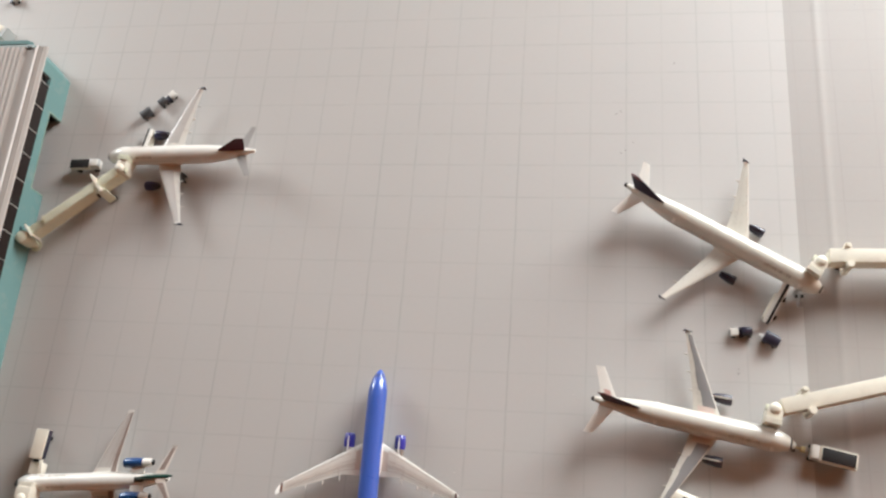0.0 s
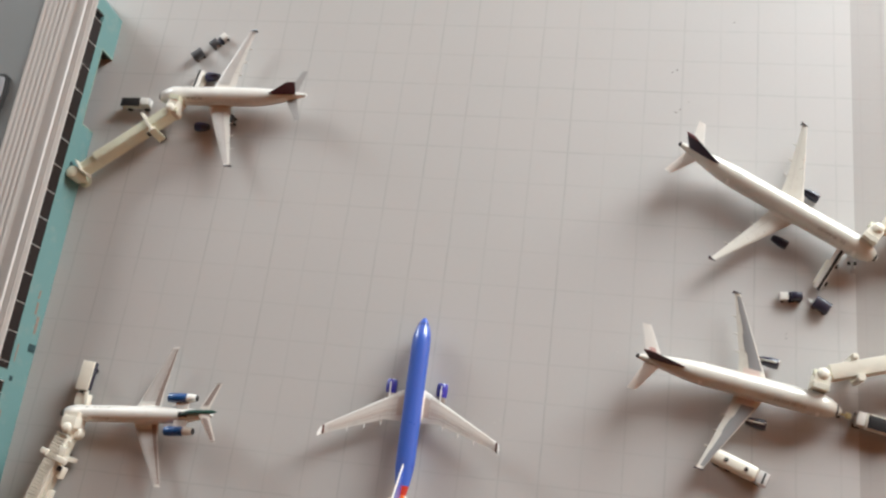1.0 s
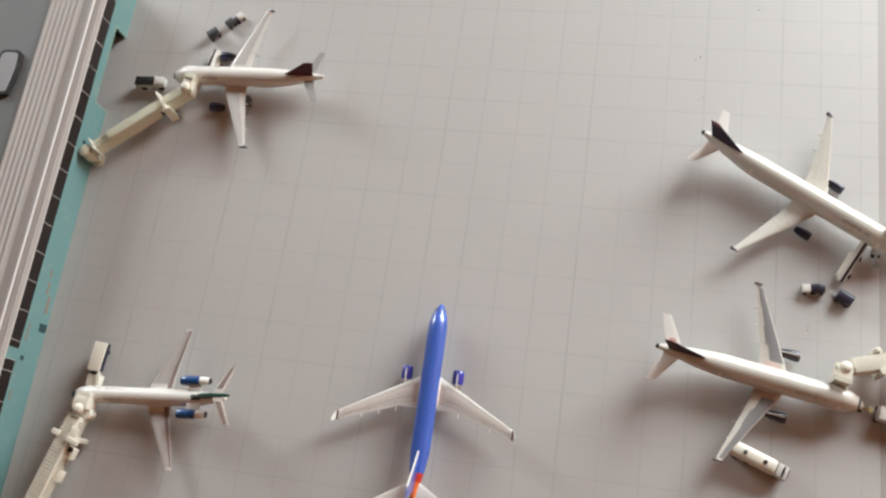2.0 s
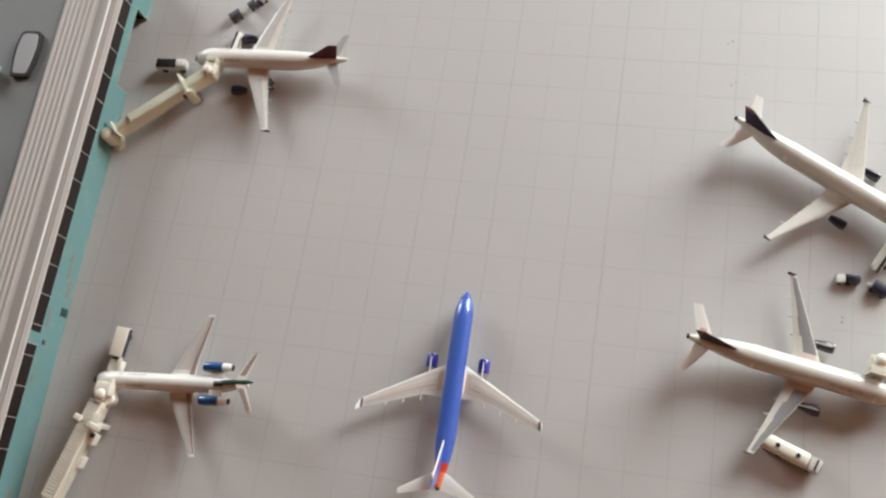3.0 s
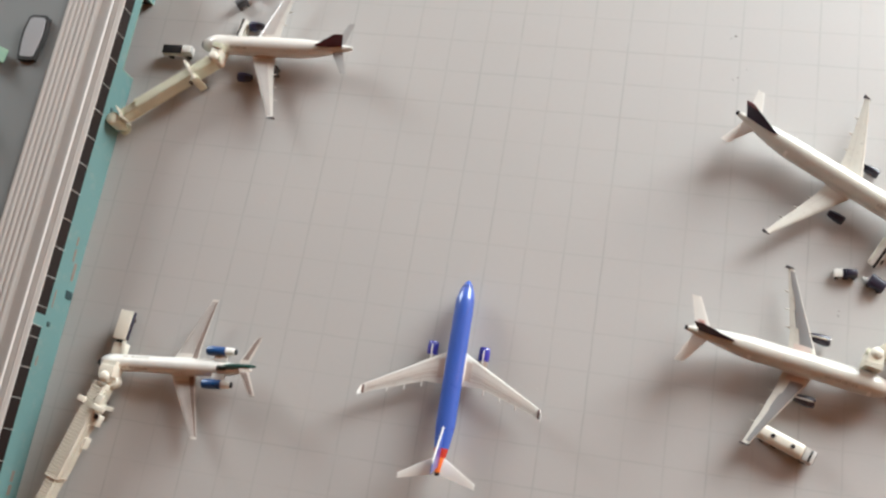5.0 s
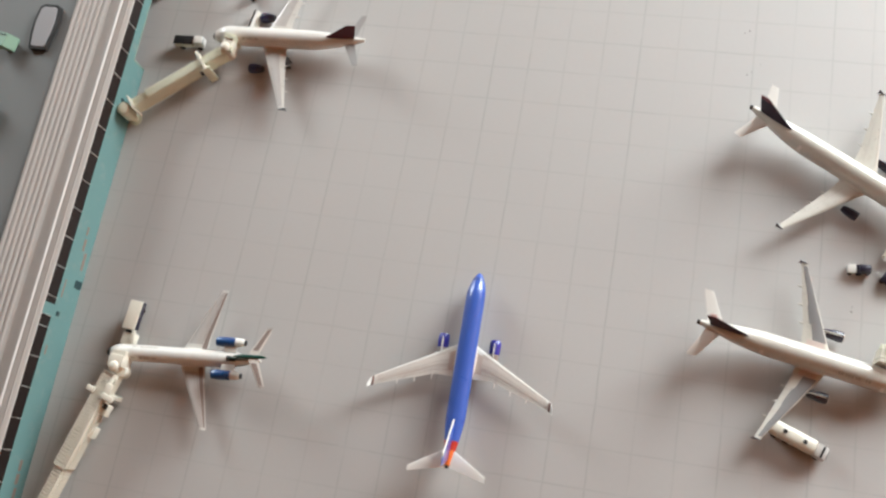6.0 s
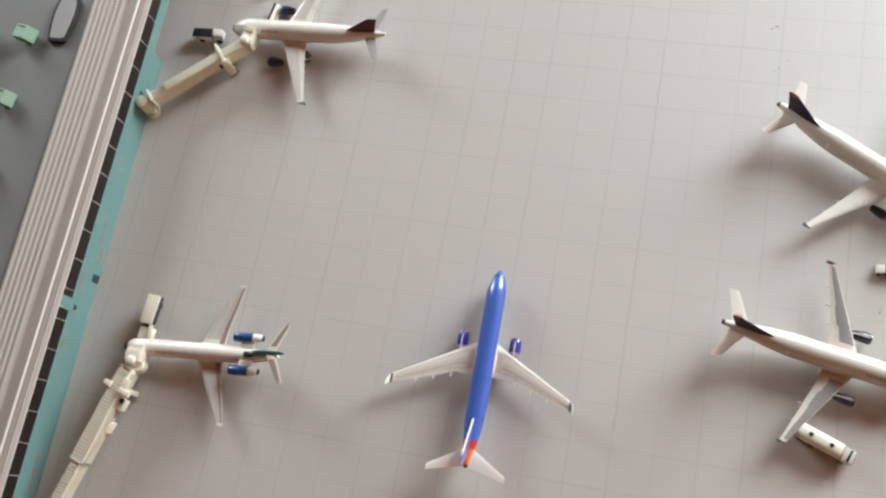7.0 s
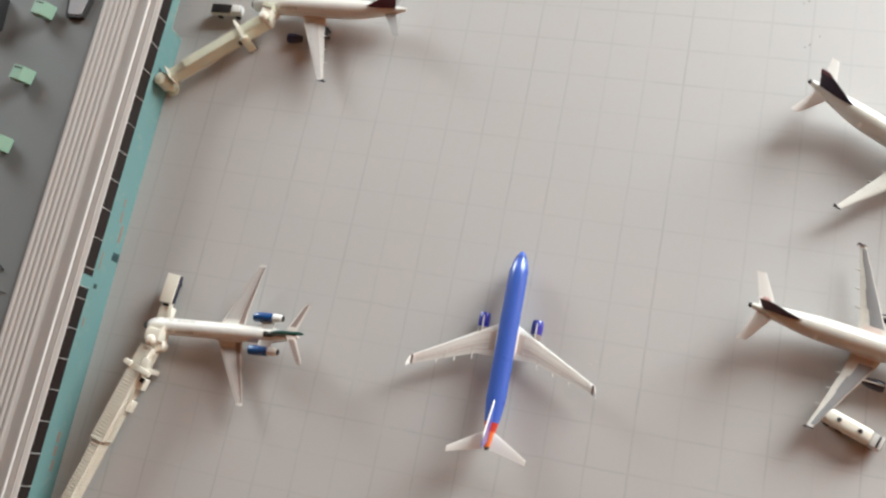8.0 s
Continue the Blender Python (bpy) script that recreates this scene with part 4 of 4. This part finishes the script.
jet_bridge("off-white jet bridge beyond the terminal's end wall", (-18.05, 10.9), (-15.25, 9.54), 2.6, (-15.1, 9.47), (-14.87, 9.35), CAB_GREY, z=(0.34, 0.74), split=0.3, ribs=False, service=False, bar=False)


# ---- vehicles ----
def wheels(root, spots, r=0.07):
    for x, y in spots:
        bm = B()
        tube(bm, (x - 0.03, y, r), (x + 0.03, y, r), r, seg=14)
        part("wheel", bm, RUBBER, root)


def catering_truck(x, y, heading):
    root = thing("catering_truck", x, y, heading, "off-white catering truck with a raised box and black side", "truck")
    bm = B()
    block(bm, (0.09, 0.1, 0.2), (0.2, 1.3, 0.2), bevel=0.01)
    part("chassis", bm, BLACK, root)
    bm = B()
    block(bm, (0, -0.2, 0.455), (0.37, 0.78, 0.19), bevel=0.02)
    body = part("box", bm, WARM_WHITE, root)
    bm = B()
    block(bm, (-0.185, -0.2, 0.445), (0.03, 0.76, 0.15), bevel=0.01)
    part("side_panel", bm, NAVY, body, "black side panel")
    bm = B()
    block(bm, (0, 0.44, 0.30), (0.38, 0.36, 0.26), bevel=0.04, taper=0.08)
    cab = part("cab", bm, WARM_WHITE, root)
    bm = B()
    block(bm, (0, 0.605, 0.34), (0.32, 0.05, 0.1), bevel=0.01)
    part("windscreen", bm, BLACK, cab)
    bm = B()
    block(bm, (-0.2, 0.38, 0.5), (0.1, 0.34, 0.05), 12, 0.01)
    part("platform", bm, WARM_WHITE, body)
    wheels(root, [(0.09 + sx * 0.08, yy) for sx in (1, -1) for yy in (0.45, -0.4)], 0.06)
    return root


def flat_truck(label, x, y, heading, bed_len, w, wall=False, cab_len=0.3):
    root = thing("flatbed_truck", x, y, heading, label, "truck")
    bm = B()
    block(bm, (0, -0.25 + cab_len / 2, 0.15), (w * 0.85, bed_len + cab_len - 0.04, 0.08), bevel=0.01)
    part("chassis", bm, WHITE, root)
    bm = B()
    block(bm, (0, -0.25, 0.26), (w, bed_len, 0.16), bevel=0.012)
    bed = part("bed", bm, WARM_WHITE, root)
    bm = B()
    block(bm, (0, -0.25, 0.345), (w * (0.82 if wall else 0.98), bed_len * (0.9 if wall else 0.98), 0.03), bevel=0.006)
    part("bed_cover", bm, BLACK, bed, "black bed cover")
    bm = B()
    block(bm, (0, bed_len / 2 - 0.25 + 0.02 + cab_len / 2, 0.27), (w * 0.95, cab_len, 0.28), bevel=0.04, taper=0.1)
    cab = part("cab", bm, WHITE, root)
    bm = B()
    block(bm, (0, bed_len / 2 - 0.25 + cab_len, 0.33), (w * 0.78, 0.06, 0.1), bevel=0.01)
    part("windscreen", bm, CAB_GREY, cab)
    wheels(root, [(sx * w * 0.39, yy) for sx in (1, -1) for yy in (bed_len / 2 - 0.1, -bed_len / 2 - 0.05)], 0.085)
    return root


def tug(x, y, heading):
    root = thing("baggage_tug", x, y, heading, "small white baggage tug with dark seat", "tug", "baggage tugs")
    bm = B()
    block(bm, (0, 0.06, 0.12), (0.2, 0.2, 0.14), bevel=0.02)
    part("hood", bm, WHITE, root)
    bm = B()
    block(bm, (0, -0.1, 0.09), (0.2, 0.18, 0.08), bevel=0.015)
    part("seat", bm, NAVY, root)
    wheels(root, [(sx * 0.1, yy) for sx in (1, -1) for yy in (0.09, -0.1)], 0.045)
    return root


def cart(x, y, heading, w=0.26, l=0.36, pale=False):
    root = thing("baggage_cart", x, y, heading, "dark grey covered baggage cart on the apron" if pale else "dark navy covered baggage cart on the apron", "baggage cart", "baggage carts")
    bm = B()
    block(bm, (0, 0, 0.06), (w * 0.9, l, 0.03), bevel=0.005)
    tube(bm, (0, l / 2, 0.06), (0, l / 2 + 0.14, 0.05), 0.012, seg=8)
    part("chassis", bm, METAL, root)
    bm = B()
    rows_loft(bm, [[(-w / 2, yy, 0.08), (w / 2, yy, 0.08), (w / 2, yy, 0.22), (w * 0.28, yy, 0.27), (-w * 0.28, yy, 0.27), (-w / 2, yy, 0.22)] for yy in (-l / 2, l / 2)])
    bmesh.ops.bevel(bm, geom=list(bm.edges), offset=0.01, segments=1, affect="EDGES")
    part("cover", bm, CART_GREY if pale else NAVY, root)
    wheels(root, [(sx * w * 0.42, yy) for sx in (1, -1) for yy in (l * 0.32, -l * 0.32)], 0.04)
    return root


def belt_loader(label, x, y, heading, l=0.95):
    root = thing("belt_loader", x, y, heading, label, "belt loader", "belt loaders")
    bm = B()
    block(bm, (-0.07, -0.1, 0.14), (0.24, l * 0.72, 0.12), bevel=0.02, taper=0.1)
    part("chassis", bm, WARM_WHITE, root)
    for sx, w in ((0.05, 0.025), (-0.085, 0.09)):
        bm = B()
        rows_loft(bm, [[(sx - w / 2, yy, zz - 0.05), (sx + w / 2, yy, zz - 0.05), (sx + w / 2, yy, zz), (sx - w / 2, yy, zz)] for yy, zz in ((-l / 2, 0.2), (l / 2, 0.46))])
        part("side_frame", bm, WHITE, root)
    bm = B()
    rows_loft(bm, [[(-0.034, yy, zz - 0.03), (0.034, yy, zz - 0.03), (0.034, yy, zz), (-0.034, yy, zz)] for yy, zz in ((-l / 2 - 0.03, 0.2), (l / 2 + 0.04, 0.49))])
    part("belt", bm, BLACK, root, "black conveyor belt")
    wheels(root, [(sx * 0.1, yy) for sx in (1, -1) for yy in (0.25, -0.3)], 0.06)
    return root


def tanker(x, y, heading):
    root = thing("tanker_truck", x, y, heading, "off-white fuel tanker truck with two dark hatches", "truck")
    bm = B()
    block(bm, (0, 0, 0.13), (0.3, 1.3, 0.07), bevel=0.01)
    part("chassis", bm, BLACK, root)
    bm = B()
    rows_loft(bm, [[(0.185 * k * math.copysign(abs(math.cos(a)) ** 0.7, math.cos(a)), yy, 0.33 + 0.16 * k * math.copysign(abs(math.sin(a)) ** 0.7, math.sin(a))) for a in [math.tau * j / 18 for j in range(18)]] for yy, k in ((-0.72, 0.86), (-0.70, 0.97), (-0.66, 1.0), (0.32, 1.0), (0.36, 0.97), (0.38, 0.86))])
    tank = part("tank", bm, WARM_WHITE, root, smooth=50)
    for yy in (-0.36, 0.12):
        bm = B()
        tube(bm, (0, yy, 0.485), (0, yy, 0.512), 0.05, seg=16)
        part("hatch", bm, BLACK, tank, "round dark hatch")
    bm = B()
    block(bm, (0, 0.54, 0.25), (0.34, 0.28, 0.28), bevel=0.035, taper=0.08)
    cab = part("cab", bm, TANK_CAB, root, "pale grey cab")
    bm = B()
    block(bm, (0, 0.56, 0.385), (0.28, 0.05, 0.03), bevel=0.006)
    part("beacon_bar", bm, BLACK, cab)
    bm = B()
    block(bm, (0, 0.665, 0.29), (0.28, 0.04, 0.11), bevel=0.01)
    part("windscreen", bm, BLACK, cab)
    wheels(root, [(sx * 0.14, yy) for sx in (1, -1) for yy in (0.5, -0.2, -0.5)])
    return root


def tow_bar(label, x, y, heading, length, material):
    """A bar with a ringed head at one end and a two-wheeled foot at the other."""
    root = thing("tow_bar", x, y, heading, label, "tow bar", "tow bars at the noses")
    bm = B()
    block(bm, (0, 0, 0.09), (0.05, length, 0.05), bevel=0.012)
    part("shaft", bm, material, root)
    bm = B()
    block(bm, (0, -length / 2, 0.11), (0.16, 0.14, 0.1), bevel=0.03, taper=0.15)
    part("head", bm, material, root)
    wheels(root, [(sx * 0.07, length * 0.3) for sx in (1, -1)], 0.045)
    return root


catering_truck(-10.36, -3.78, 267)
tow_bar("pale yellow tow bar between an airliner's nose and a truck", 9.03, -2.55, 168, 0.26, paint("pale_yellow_plastic", (0.58, 0.46, 0.24), 0.5))
tow_bar("grey tow bar under an airliner's nose", 9.33, 1.2, 92, 0.3, STAB_GREY)
flat_truck("white flatbed truck with a black covered bed", -11.06, 4.83, 2, 0.62, 0.28)
flat_truck("white truck with a long black framed bed", 9.66, -2.72, 168, 0.84, 0.38, wall=True, cab_len=0.2)
tanker(6.68, -4.08, -21)
tug(7.75, 0.27, 183)
cart(7.98, 0.28, 183, 0.22, 0.26)
cart(8.58, 0.1, 150, 0.3, 0.4)
tug(-15.35, 11.12, 20)
tug(-8.92, 7.28, 48)
cart(-9.14, 7.06, 48, 0.22, 0.26, True)
cart(-9.6, 6.66, 40, 0.28, 0.36, True)
cart(-8.0, 4.45, 95, 0.12, 0.28, True)
belt_loader("white belt loader with a black belt at the maroon-tailed airliner", -9.36, 5.64, 273, 0.85)
belt_loader("white belt loader with a black belt at the long airliner", 8.75, 1.0, 62, 1.1)


def crumb(x, y, size, material, label, flat=1.0):
    """A scrap of dirt, an uneven flat chip lying on the apron."""
    ob = thing("debris", x, y, 90, label, "debris", "specks on the apron")
    bm = B()
    n = 9
    ring = [size * (0.6 + 0.5 * random.random()) for _ in range(n)]
    rows_loft(bm, [[(k * ring[j] * math.cos(math.tau * j / n), k * 0.55 * ring[j] * math.sin(math.tau * j / n), z) for j in range(n)] for k, z in ((1.0, 0.002), (0.8, 0.012 * flat), (0.3, 0.016 * flat))])
    ob.rotation_euler.z = random.random() * 6.28
    part("chip", bm, material, ob)


for x, y, size in ((4.72, 6.64, 0.03), (4.84, 6.72, 0.035), (4.86, 5.38, 0.03), (4.97, 5.47, 0.03), (5.19, 5.72, 0.022), (7.78, -0.66, 0.025), (7.77, -0.78, 0.03), (-0.93, 9.2, 0.025), (6.35, 8.3, 0.03)):
    crumb(x, y, size, CRUMB, "dark grey scrap of dirt on the apron")
for x, y, size in ((0.77, -3.62, 0.035), (0.9, -3.55, 0.03), (3.7, -1.5, 0.03)):
    crumb(x, y, size, CHIP, "pale chip lying flat on the apron", 0.4)
